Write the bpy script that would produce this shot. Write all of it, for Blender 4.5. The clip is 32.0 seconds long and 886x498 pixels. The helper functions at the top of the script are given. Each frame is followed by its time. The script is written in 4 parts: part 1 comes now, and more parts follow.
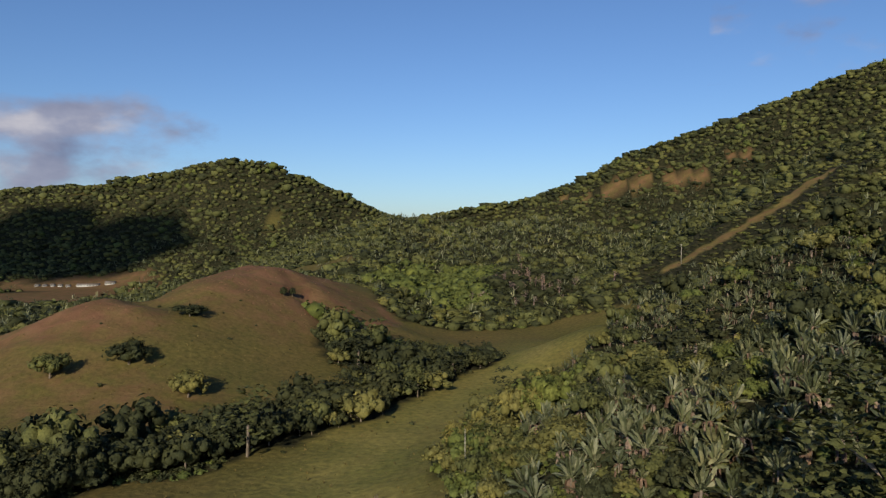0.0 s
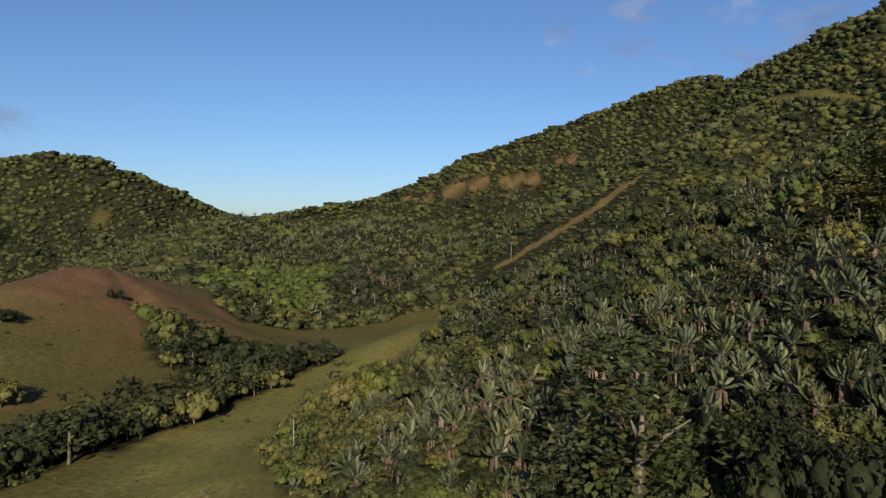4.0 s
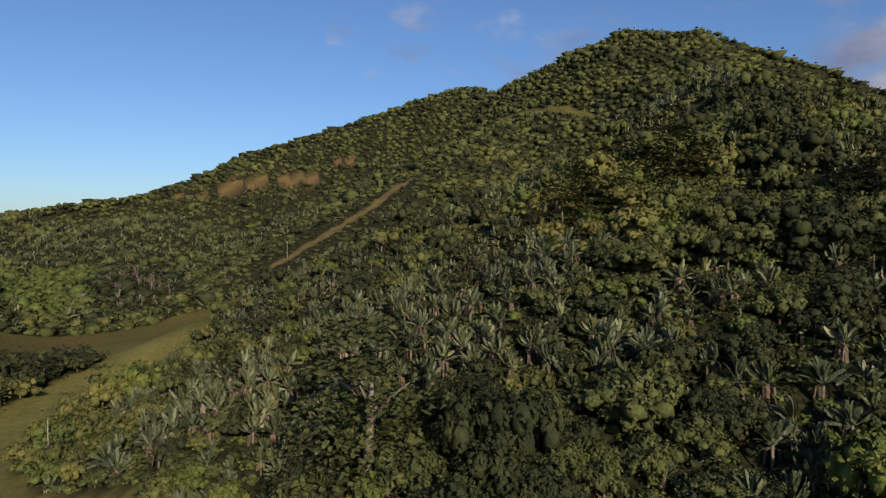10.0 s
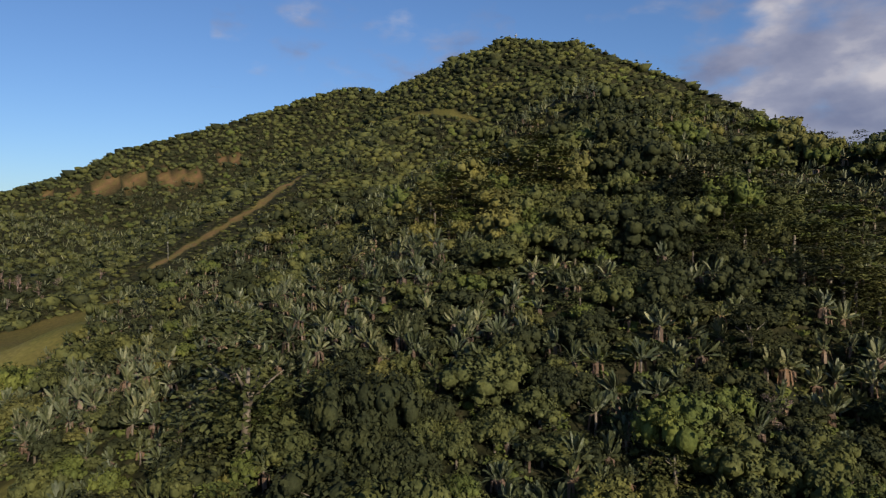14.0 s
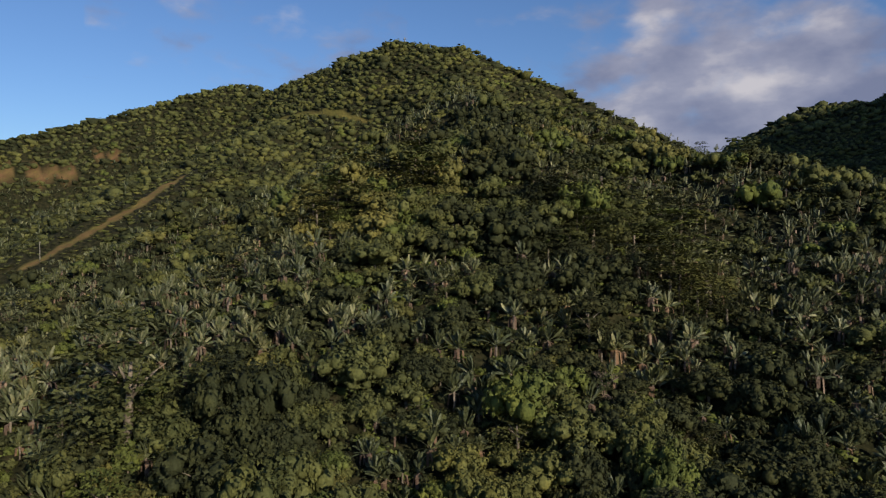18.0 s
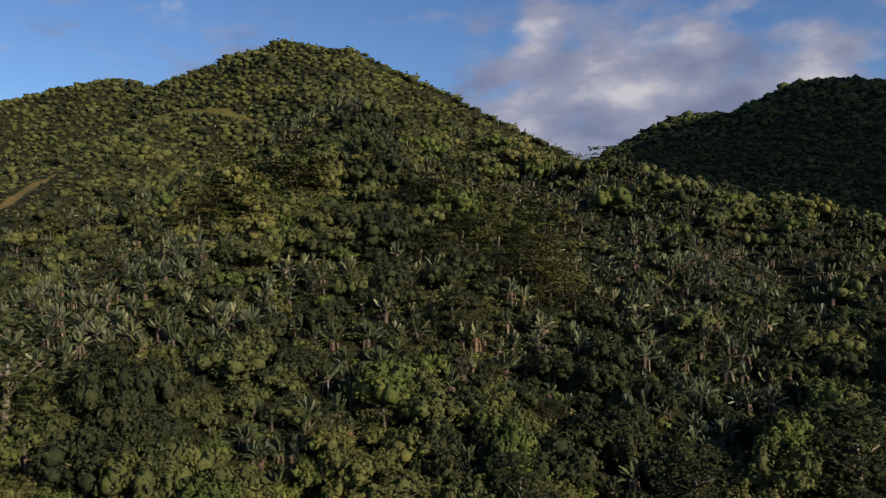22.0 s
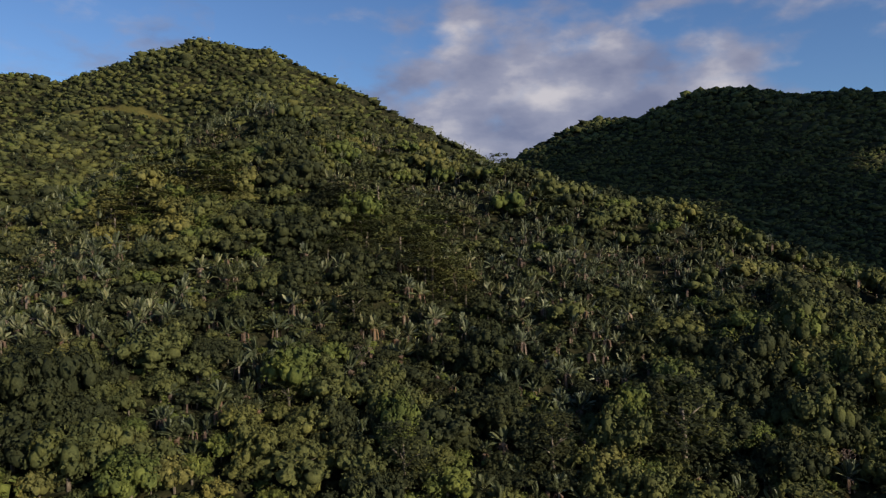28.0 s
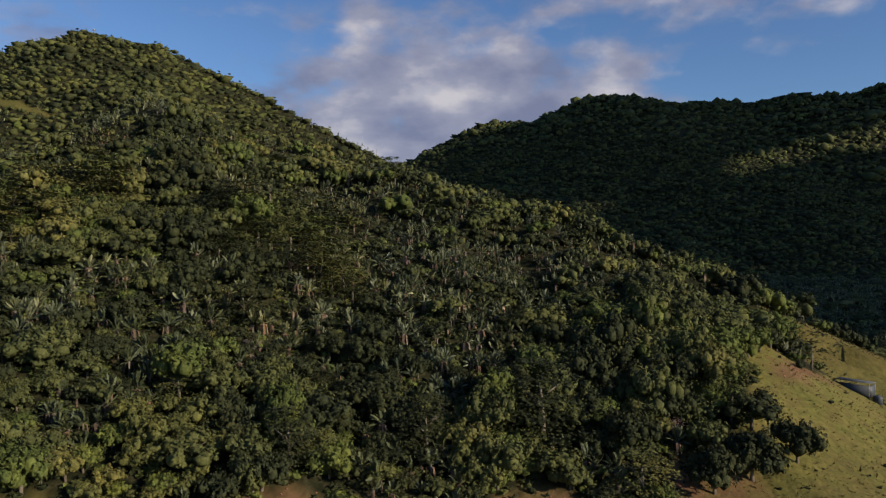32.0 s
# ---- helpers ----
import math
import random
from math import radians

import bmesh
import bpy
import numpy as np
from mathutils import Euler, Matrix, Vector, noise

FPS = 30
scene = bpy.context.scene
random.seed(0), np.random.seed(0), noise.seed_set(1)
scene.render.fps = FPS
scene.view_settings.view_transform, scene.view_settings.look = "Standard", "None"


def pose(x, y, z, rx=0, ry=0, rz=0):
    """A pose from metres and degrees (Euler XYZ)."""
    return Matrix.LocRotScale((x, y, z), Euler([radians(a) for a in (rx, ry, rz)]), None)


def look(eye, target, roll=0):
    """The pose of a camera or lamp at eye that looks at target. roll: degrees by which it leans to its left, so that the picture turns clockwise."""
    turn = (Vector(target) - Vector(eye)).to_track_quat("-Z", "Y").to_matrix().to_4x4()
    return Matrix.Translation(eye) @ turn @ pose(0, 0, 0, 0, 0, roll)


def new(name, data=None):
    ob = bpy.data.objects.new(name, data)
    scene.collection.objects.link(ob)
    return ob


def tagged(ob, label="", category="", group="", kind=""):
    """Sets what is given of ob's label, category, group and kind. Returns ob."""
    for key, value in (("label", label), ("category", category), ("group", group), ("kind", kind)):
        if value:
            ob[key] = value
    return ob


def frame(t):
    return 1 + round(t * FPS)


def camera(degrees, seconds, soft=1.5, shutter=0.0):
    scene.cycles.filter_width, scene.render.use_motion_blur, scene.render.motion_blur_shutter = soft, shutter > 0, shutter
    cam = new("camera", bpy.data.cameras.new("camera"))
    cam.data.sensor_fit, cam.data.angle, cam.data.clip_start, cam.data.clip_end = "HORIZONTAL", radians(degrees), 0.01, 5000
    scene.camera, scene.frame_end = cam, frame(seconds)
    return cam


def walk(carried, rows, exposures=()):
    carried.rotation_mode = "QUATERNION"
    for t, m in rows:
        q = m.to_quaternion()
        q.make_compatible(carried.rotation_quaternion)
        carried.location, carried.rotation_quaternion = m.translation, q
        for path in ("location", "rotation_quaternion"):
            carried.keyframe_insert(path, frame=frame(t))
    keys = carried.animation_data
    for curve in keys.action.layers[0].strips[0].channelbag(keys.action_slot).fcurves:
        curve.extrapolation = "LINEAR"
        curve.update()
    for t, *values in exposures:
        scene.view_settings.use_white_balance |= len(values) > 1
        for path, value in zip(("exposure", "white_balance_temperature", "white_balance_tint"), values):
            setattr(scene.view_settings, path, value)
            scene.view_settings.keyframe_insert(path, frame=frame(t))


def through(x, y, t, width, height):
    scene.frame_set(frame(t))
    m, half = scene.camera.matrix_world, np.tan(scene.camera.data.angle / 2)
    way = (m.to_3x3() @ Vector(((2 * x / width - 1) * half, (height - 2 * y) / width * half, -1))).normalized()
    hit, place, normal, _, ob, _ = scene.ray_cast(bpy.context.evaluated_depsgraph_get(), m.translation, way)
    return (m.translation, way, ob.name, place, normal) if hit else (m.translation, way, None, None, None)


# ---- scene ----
cam = camera(64.94, 32.0, soft=1.3)
# t, x, y, z, tilt, roll, heading: a level flight backwards that swings slowly to the right
PATH = [
    (0, 0.00, 0.01, 60.00, 88.565, 0.000, 0.008),
    (1, 1.12, -2.32, 59.98, 88.556, 0.000, -3.265),
    (2, 2.11, -4.71, 60.05, 88.530, 0.000, -6.328),
    (3, 2.84, -7.21, 60.12, 88.525, 0.000, -9.365),
    (3.5, 3.09, -8.50, 60.12, 88.519, 0.000, -10.928),
    (5.5, 3.76, -13.69, 60.12, 88.492, 0.000, -17.107),
    (6, 3.85, -15.01, 60.15, 88.479, 0.000, -18.668),
    (7, 3.90, -17.72, 60.21, 88.475, 0.000, -21.762),
    (8, 3.79, -20.54, 60.23, 88.456, 0.000, -24.671),
    (9, 3.53, -23.33, 60.14, 88.455, 0.000, -27.389),
    (10, 3.15, -26.07, 60.09, 88.444, 0.000, -30.084),
    (11, 2.57, -28.88, 60.12, 88.424, 0.000, -32.669),
    (12, 1.80, -31.71, 60.10, 88.414, 0.000, -34.787),
    (13, 0.95, -34.66, 60.11, 88.409, 0.000, -36.896),
    (14, -0.05, -37.68, 60.13, 88.417, 0.000, -38.980),
    (14.5, -0.64, -39.14, 60.16, 88.407, 0.000, -40.058),
    (16.5, -3.20, -45.02, 60.38, 88.393, 0.000, -44.429),
    (17, -3.90, -46.52, 60.41, 88.371, 0.000, -45.568),
    (18, -5.44, -49.48, 60.46, 88.363, 0.000, -47.695),
    (19, -7.10, -52.36, 60.55, 88.371, 0.000, -49.699),
    (20, -8.85, -55.21, 60.65, 88.355, 0.000, -51.804),
    (21, -10.72, -58.01, 60.74, 88.350, 0.000, -54.195),
    (22, -12.67, -60.66, 60.84, 88.363, 0.000, -56.465),
    (23, -14.72, -63.26, 60.95, 88.356, 0.000, -58.030),
    (24, -16.90, -65.82, 61.06, 88.360, 0.000, -59.375),
    (25, -19.18, -68.32, 61.19, 88.343, 0.000, -60.134),
    (25.5, -20.31, -69.53, 61.26, 88.338, 0.000, -60.515),
    (27.5, -24.82, -74.43, 61.44, 88.313, 0.000, -62.105),
    (28, -25.98, -75.68, 61.48, 88.305, 0.000, -62.746),
    (29, -28.45, -78.19, 61.56, 88.294, 0.000, -64.797),
    (30, -31.17, -80.68, 61.61, 88.293, 0.000, -66.884),
    (31, -34.01, -83.20, 61.66, 88.293, 0.000, -68.912),
    (32, -36.89, -85.76, 61.70, 88.289, 0.000, -70.785),
]
walk(cam, [(t, pose(x, y, z, a, b, c)) for t, x, y, z, a, b, c in PATH])

# ---- sky, sun ----
SUN_FROM = Vector((-0.20, -0.98, 0.0)).normalized()
SUN_HEIGHT = 22.0
world = bpy.data.worlds.new("world")
scene.world = world
world.use_nodes = True
wn = world.node_tree
sky = wn.nodes.new("ShaderNodeTexSky")
sky.sky_type, sky.sun_disc = "NISHITA", False
sky.sun_elevation, sky.sun_rotation = radians(SUN_HEIGHT), math.atan2(SUN_FROM.x, SUN_FROM.y) % 6.2832
sky.air_density, sky.dust_density, sky.ozone_density, sky.altitude = 1.0, 0.5, 3.0, 200
wn.nodes["Background"].inputs["Strength"].default_value = 0.090
deep = wn.nodes.new("ShaderNodeMix")
deep.data_type, deep.blend_type = "RGBA", "MULTIPLY"
deep.inputs[0].default_value = 1.0
deep.inputs[7].default_value = (0.80, 0.96, 1.22, 1)
wn.links.new(sky.outputs[0], deep.inputs[6])
wn.links.new(deep.outputs[2], wn.nodes["Background"].inputs["Color"])
sun = new("sun", bpy.data.lights.new("sun", "SUN"))
sun.data.energy, sun.data.angle, sun.data.color = 5.2, radians(0.6), (1.0, 0.885, 0.69)
rise = math.tan(radians(SUN_HEIGHT))
sun.matrix_world = look((SUN_FROM.x, SUN_FROM.y, rise), (0, 0, 0))
scene.view_settings.exposure = 0.0

# ---- materials ----


def material(name, rough=0.8, metal=0.0):
    m = bpy.data.materials.new(name)
    m.use_nodes = True
    n = m.node_tree.nodes
    b = n["Principled BSDF"]
    b.inputs["Roughness"].default_value, b.inputs["Metallic"].default_value = rough, metal
    return m, n, m.node_tree.links, b


def noise_node(n, l, scale, detail=3.0, where=None):
    t = n.new("ShaderNodeTexNoise")
    t.inputs["Scale"].default_value, t.inputs["Detail"].default_value = scale, detail
    if where is None:
        where = n.new("ShaderNodeNewGeometry").outputs["Position"]
    l.new(where, t.inputs["Vector"])
    return t.outputs["Fac"]


def ramp(n, l, fac, stops):
    r = n.new("ShaderNodeValToRGB")
    while len(r.color_ramp.elements) < len(stops):
        r.color_ramp.elements.new(0.5)
    for e, (p, c) in zip(r.color_ramp.elements, stops):
        e.position, e.color = p, (*c, 1)
    l.new(fac, r.inputs["Fac"])
    return r.outputs["Color"]


def mixed(n, l, fac, a, b, blend="MIX"):
    m = n.new("ShaderNodeMix")
    m.data_type, m.blend_type = "RGBA", blend
    for socket, value in (("Factor", fac), ("A", a), ("B", b)):
        pick = [s for s in m.inputs if s.name == socket and s.enabled and (socket == "Factor" or s.type == "RGBA")][0]
        if isinstance(value, (int, float)):
            pick.default_value = value
        elif isinstance(value, tuple):
            pick.default_value = (*value, 1)
        else:
            l.new(value, pick)
    return [s for s in m.outputs if s.type == "RGBA"][0]


def bumped(n, l, b, height, strength, distance):
    k = n.new("ShaderNodeBump")
    k.inputs["Strength"].default_value, k.inputs["Distance"].default_value = strength, distance
    l.new(height, k.inputs["Height"])
    l.new(k.outputs["Normal"], b.inputs["Normal"])


def leafy(name, dark, mid, pale, rough=0.75, through=0.06, spread=0.03, gloss=0.08):
    """Foliage: every clump its own tone, drifting from stand to stand."""
    m, n, l, b = material(name, rough)
    geo = n.new("ShaderNodeNewGeometry")
    own = ramp(n, l, geo.outputs["Random Per Island"], [(0.0, dark), (0.55, mid), (1.0, pale)])
    stand = ramp(n, l, noise_node(n, l, spread, 4), [(0.3, (0.74, 0.76, 0.74)), (0.5, (0.96, 0.96, 0.96)), (0.72, (1.26, 1.16, 1.0))])
    tree = ramp(n, l, noise_node(n, l, 0.19, 1), [(0.3, (0.74, 0.77, 0.78)), (0.5, (1.0, 1.0, 1.0)), (0.7, (1.24, 1.18, 1.0))])
    sprig = noise_node(n, l, 1.7, 4)
    fleck = ramp(n, l, sprig, [(0.36, (0.78, 0.79, 0.79)), (0.5, (0.98, 0.98, 0.98)), (0.66, (1.16, 1.15, 1.12))])
    tone = mixed(n, l, 1.0, mixed(n, l, 1.0, mixed(n, l, 1.0, own, stand, "MULTIPLY"), tree, "MULTIPLY"), fleck, "MULTIPLY")
    bumped(n, l, b, sprig, 0.8, 0.35)
    l.new(tone, b.inputs["Base Color"])
    b.inputs["Specular IOR Level"].default_value = gloss
    t = n.new("ShaderNodeBsdfTranslucent")
    l.new(tone, t.inputs["Color"])
    s = n.new("ShaderNodeMixShader")
    s.inputs["Fac"].default_value = through
    l.new(b.outputs[0], s.inputs[1])
    l.new(t.outputs[0], s.inputs[2])
    l.new(s.outputs[0], n["Material Output"].inputs["Surface"])
    return m


def surface(name, a, b_, scale, rough=0.8, metal=0.0, bump=0.3, fine=6.0):
    """Two tones in patches with a fine grain and relief."""
    m, n, l, b = material(name, rough, metal)
    obj = n.new("ShaderNodeTexCoord").outputs["Object"]
    big = ramp(n, l, noise_node(n, l, scale, 4, obj), [(0.35, a), (0.65, b_)])
    grain = ramp(n, l, noise_node(n, l, scale * fine, 3, obj), [(0.3, (0.75, 0.75, 0.75)), (0.7, (1.15, 1.15, 1.15))])
    l.new(mixed(n, l, 1.0, big, grain, "MULTIPLY"), b.inputs["Base Color"])
    bumped(n, l, b, noise_node(n, l, scale * fine, 3, obj), bump, 0.05)
    return m


LEAF = leafy("leaf_green", (0.066, 0.071, 0.026), (0.086, 0.092, 0.034), (0.108, 0.115, 0.043))
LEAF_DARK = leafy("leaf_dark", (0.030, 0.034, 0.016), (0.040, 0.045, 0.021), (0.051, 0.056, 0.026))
LEAF_OLIVE = leafy("leaf_olive", (0.104, 0.100, 0.033), (0.134, 0.127, 0.043), (0.165, 0.154, 0.054))
LEAF_LIME = leafy("leaf_lime", (0.074, 0.089, 0.025), (0.095, 0.113, 0.032), (0.119, 0.138, 0.041))
PALM = leafy("palm_leaf", (0.048, 0.059, 0.028), (0.094, 0.105, 0.052), (0.205, 0.205, 0.118), 0.42, 0.08, 0.03, 0.28)
PALM_DEAD = leafy("palm_dead_leaf", (0.11, 0.072, 0.052), (0.18, 0.122, 0.092), (0.27, 0.20, 0.155), 0.8, 0.1)
TWIG = leafy("bare_twig", (0.15, 0.10, 0.09), (0.22, 0.16, 0.145), (0.30, 0.23, 0.21), 0.85, 0.0)
BARK = surface("bark", (0.10, 0.075, 0.05), (0.20, 0.16, 0.12), 1.2)
POLE_WOOD = surface("pole_wood", (0.24, 0.22, 0.19), (0.36, 0.33, 0.28), 2.0)
WHITE_WALL = surface("white_wall", (0.36, 0.35, 0.33), (0.46, 0.45, 0.42), 0.4, 0.7)
DARK_WALL = surface("dark_wall", (0.035, 0.04, 0.05), (0.06, 0.065, 0.075), 0.5, 0.6)
ROOF_SHEET = surface("roof_sheet", (0.08, 0.08, 0.085), (0.15, 0.15, 0.15), 0.6, 0.45, 0.4)
ROOF_BROWN = surface("roof_brown", (0.12, 0.10, 0.085), (0.18, 0.15, 0.12), 0.5, 0.8)
EARTH = surface("red_earth", (0.20, 0.085, 0.045), (0.31, 0.15, 0.085), 0.5, 0.95, 0.0, 0.6)
STONE = surface("pale_stone", (0.32, 0.29, 0.25), (0.46, 0.42, 0.37), 1.5)


def ground_material():
    m, n, l, b = material("ground", 0.95)
    wood = n.new("ShaderNodeAttribute")
    wood.attribute_name = "wood"
    bare = n.new("ShaderNodeAttribute")
    bare.attribute_name = "bare"
    grass = ramp(n, l, noise_node(n, l, 0.022, 6), [(0.30, (0.082, 0.080, 0.022)), (0.5, (0.100, 0.085, 0.027)), (0.70, (0.112, 0.083, 0.030))])
    lush = n.new("ShaderNodeAttribute")
    lush.attribute_name = "lush"
    grass = mixed(n, l, lush.outputs["Fac"], grass, ramp(n, l, noise_node(n, l, 0.05, 5), [(0.35, (0.150, 0.145, 0.038)), (0.65, (0.205, 0.175, 0.054))]))
    blades = ramp(n, l, noise_node(n, l, 0.55, 4), [(0.3, (0.70, 0.72, 0.68)), (0.7, (1.25, 1.2, 1.1))])
    grass = mixed(n, l, 1.0, grass, blades, "MULTIPLY")
    soil = ramp(n, l, noise_node(n, l, 0.12, 5), [(0.3, (0.112, 0.056, 0.030)), (0.7, (0.185, 0.098, 0.054))])
    # forest floor, its colour darkened for the shade between the trees
    shaded_litter = ramp(n, l, noise_node(n, l, 0.45, 7), [(0.36, (0.010, 0.011, 0.005)), (0.52, (0.024, 0.024, 0.010)), (0.68, (0.052, 0.044, 0.022))])
    edge = n.new("ShaderNodeMath")
    edge.operation = "MULTIPLY_ADD"
    l.new(noise_node(n, l, 0.16, 6), edge.inputs[0])
    edge.inputs[1].default_value, edge.inputs[2].default_value = 1.7, -0.85
    more = n.new("ShaderNodeMath")
    more.use_clamp = True
    l.new(edge.outputs[0], more.inputs[0])
    l.new(bare.outputs["Fac"], more.inputs[1])
    gate = n.new("ShaderNodeMath")
    gate.operation, gate.use_clamp = "MULTIPLY", True
    l.new(more.outputs[0], gate.inputs[0])
    twice = n.new("ShaderNodeMath")
    twice.operation, twice.use_clamp = "MULTIPLY", True
    l.new(bare.outputs["Fac"], twice.inputs[0])
    twice.inputs[1].default_value = 3.0
    l.new(twice.outputs[0], gate.inputs[1])
    open_land = mixed(n, l, gate.outputs[0], grass, soil)
    l.new(mixed(n, l, wood.outputs["Fac"], open_land, shaded_litter), b.inputs["Base Color"])
    bumped(n, l, b, noise_node(n, l, 0.6, 7), 0.8, 0.5)
    b.inputs["Specular IOR Level"].default_value = 0.1
    return m


GROUND = ground_material()
# ---- lie of the land: each hill is a crest line with a hollow flank ----
def crest(points, reach, top, px, py):
    """Height of one hill at px, py: its crest line's height, falling off over the reach."""
    best = np.zeros_like(px)
    for (x0, y0, z0), (x1, y1, z1) in zip(points[:-1], points[1:]):
        dx, dy = x1 - x0, y1 - y0
        s = np.clip(((px - x0) * dx + (py - y0) * dy) / (dx * dx + dy * dy), 0, 1)
        d = np.hypot(px - x0 - s * dx, py - y0 - s * dy)
        d = np.sqrt(d * d + top * top) - top
        best = np.maximum(best, (z0 + s * (z1 - z0)) * np.exp(-d / reach))
    return best


HILLS = [
    # pasture hills
    ([(-48, 420, 47), (-94, 357, 64), (-129, 282, 55), (-200, 275, 32)], 81, 26),
    # the far hill to the north-west and its shoulder
    ([(-562, 868, 130), (-490, 872, 136), (-377, 872, 147), (-324, 876, 159), (-259, 862, 170), (-222, 868, 164), (-179, 872, 150), (-131, 880, 128), (-92, 915, 106), (-60, 957, 96)], 82, 40),
    # banks below the ridge in the south
    ([(354, -75, 53), (297, -118, 43), (241, -130, 35)], 30, 14),
    ([(204, -103, 41), (172, -118, 33)], 24, 12),
    ([(2300, 700, 254), (2600, 1300, 284)], 400, 60),
]
# crest line, fall of its two flanks, width of its top
RIDGES = [
    # the mountain: its long skyline, the summit and the eastern flank
    ([(-56, 957, 72), (115, 951, 100), (169, 908, 118), (239, 861, 154), (347, 798, 190), (449, 715, 231), (474, 660, 218), (492, 600, 234), (508, 545, 247), (520, 500, 256), (545, 430, 243), (572, 360, 203), (592, 300, 168), (605, 245, 139), (612, 180, 114), (600, 100, 90)], 0.53, 0.95, 14),
    # the terrace and the rib that carries the track
    ([(520, 500, 242), (455, 540, 187), (410, 525, 166), (330, 470, 127), (239, 450, 84), (195, 455, 62), (150, 455, 42), (110, 440, 15)], 0.53, 0.48, 12),
    # the spur that climbs from the valley over the knob to the summit
    ([(545, 430, 231), (440, 340, 165), (345, 300, 122), (290, 215, 116)], 0.63, 0.68, 8),
    ([(182, 130, 73), (165, 125, 75), (131, 102, 53), (103, 92, 49), (70, 96, 27), (40, 98, 12)], 0.63, 0.68, 8),
    # the knob: its western crest and the spur that shades the bowl between
    ([(300, 222, 122), (272, 190, 125), (242, 190, 109), (216, 186, 92), (195, 192, 74)], 0.75, 0.75, 6),
    ([(272, 190, 125), (225, 140, 103), (195, 112, 88)], 0.55, 1.0, 6),
    ([(195, 112, 88), (171, 90, 75), (158, 80, 64), (142, 61, 44), (124, 50, 34)], 0.5, 0.5, 8),
    # the ridge south of the knob
    ([(290, 215, 112), (272, 120, 101), (256, 46, 75), (252, 10, 68), (250, -28, 60), (275, -60, 46), (310, -90, 36)], 0.42, 0.57, 10),
    # its palm-covered front
    ([(252, 10, 69), (190, 0, 50), (162, -30, 30), (132, -45, 14)], 0.55, 0.65, 10),
    # the end of the ridge above the grass
    ([(250, -28, 53), (200, -60, 40), (174, -72, 23), (150, -76, 14)], 0.48, 0.56, 10),
    # the shoulder beside the dell
    ([(256, 46, 82), (172, 28, 41), (146, 30, 34), (120, 33, 23)], 0.46, 0.50, 8),
    # the spur towards the head of the valley
    ([(258, 262, 96), (225, 245, 82), (162, 262, 60), (108, 282, 32), (70, 290, 18)], 0.51, 0.49, 10),
    # the foot of the slope
    ([(160, 130, 79), (95, 122, 43), (68, 114, 33), (50, 150, 20), (30, 170, 10)], 0.40, 0.41, 8),
    # wooded rises in the head of the valley
    ([(93, 676, 66), (59, 524, 30), (20, 450, 12)], 0.30, 0.30, 25),
    ([(-44, 755, 71), (-55, 600, 40), (-55, 524, 26)], 0.30, 0.30, 25),
    # dark range to the east and its ribs
    ([(1546, 571, 210), (1387, 428, 203), (1358, 357, 240), (1328, 279, 268), (1338, 238, 269), (1428, 201, 270), (1437, 148, 305), (1414, 92, 323), (1419, 42, 323), (1474, -54, 312), (1522, -150, 317), (1520, -189, 308), (1550, -286, 326), (1584, -395, 326), (1621, -463, 348), (1720, -640, 365)], 0.62, 0.62, 40),
    ([(1338, 238, 262), (1169, 170, 165), (1006, 120, 98), (860, 90, 40)], 0.5, 0.5, 30),
    ([(1414, 92, 318), (1261, 111, 218), (1062, 89, 118), (866, 46, 62)], 0.5, 0.5, 30),
    ([(1522, -150, 312), (1353, -126, 232), (1124, -76, 118), (924, -58, 50)], 0.5, 0.5, 30),
]
# gullies and scars: line, depth, half-width
HOLLOWS = [
    ([(156, 72), (146, 59), (134, 42)], 2, 8),
    ([(122, 14), (113, -3), (100, -14)], 4, 8),
    ([(182, 165), (196, 154), (214, 158), (232, 168)], 9, 11),
    ([(-76, 350), (-64, 330), (-50, 312)], 3, 5),
    ([(-160, 250), (-140, 252), (-120, 247)], 1.6, 3),
    ([(-150, 258), (-128, 262), (-112, 256)], 1.3, 3),
    ([(-160, 345), (-136, 315), (-118, 290)], 6, 15),
]
FLOOR, SUNK = 3.0, 24.0


def ridge(points, left, right, top, px, py):
    """Height of one ridge at px, py: straight flanks on both sides of a rounded crest."""
    best = np.full(np.shape(px), -1000.0)
    for (x0, y0, z0), (x1, y1, z1) in zip(points[:-1], points[1:]):
        dx, dy = x1 - x0, y1 - y0
        s = np.clip(((px - x0) * dx + (py - y0) * dy) / (dx * dx + dy * dy), 0, 1)
        ox, oy = px - x0 - s * dx, py - y0 - s * dy
        fall = np.where(dx * oy - dy * ox > 0, left, right)
        best = np.maximum(best, z0 + s * (z1 - z0) - fall * (np.sqrt(ox * ox + oy * oy + top * top) - top))
    return best


def rough(px, py, size, seed):
    """Smooth waves in many directions, about -1 to 1."""
    rng = np.random.default_rng(seed)
    out = np.zeros_like(px)
    for k in range(9):
        a, ph, w = rng.uniform(0, 6.283), rng.uniform(0, 6.283), rng.uniform(0.6, 1.7) * 6.283 / size
        out = out + np.sin(w * (px * np.cos(a) + py * np.sin(a)) + ph + 1.3 * np.sin(0.43 * w * (px * np.sin(a) - py * np.cos(a)) + 2 * ph))
    return out / 4.5


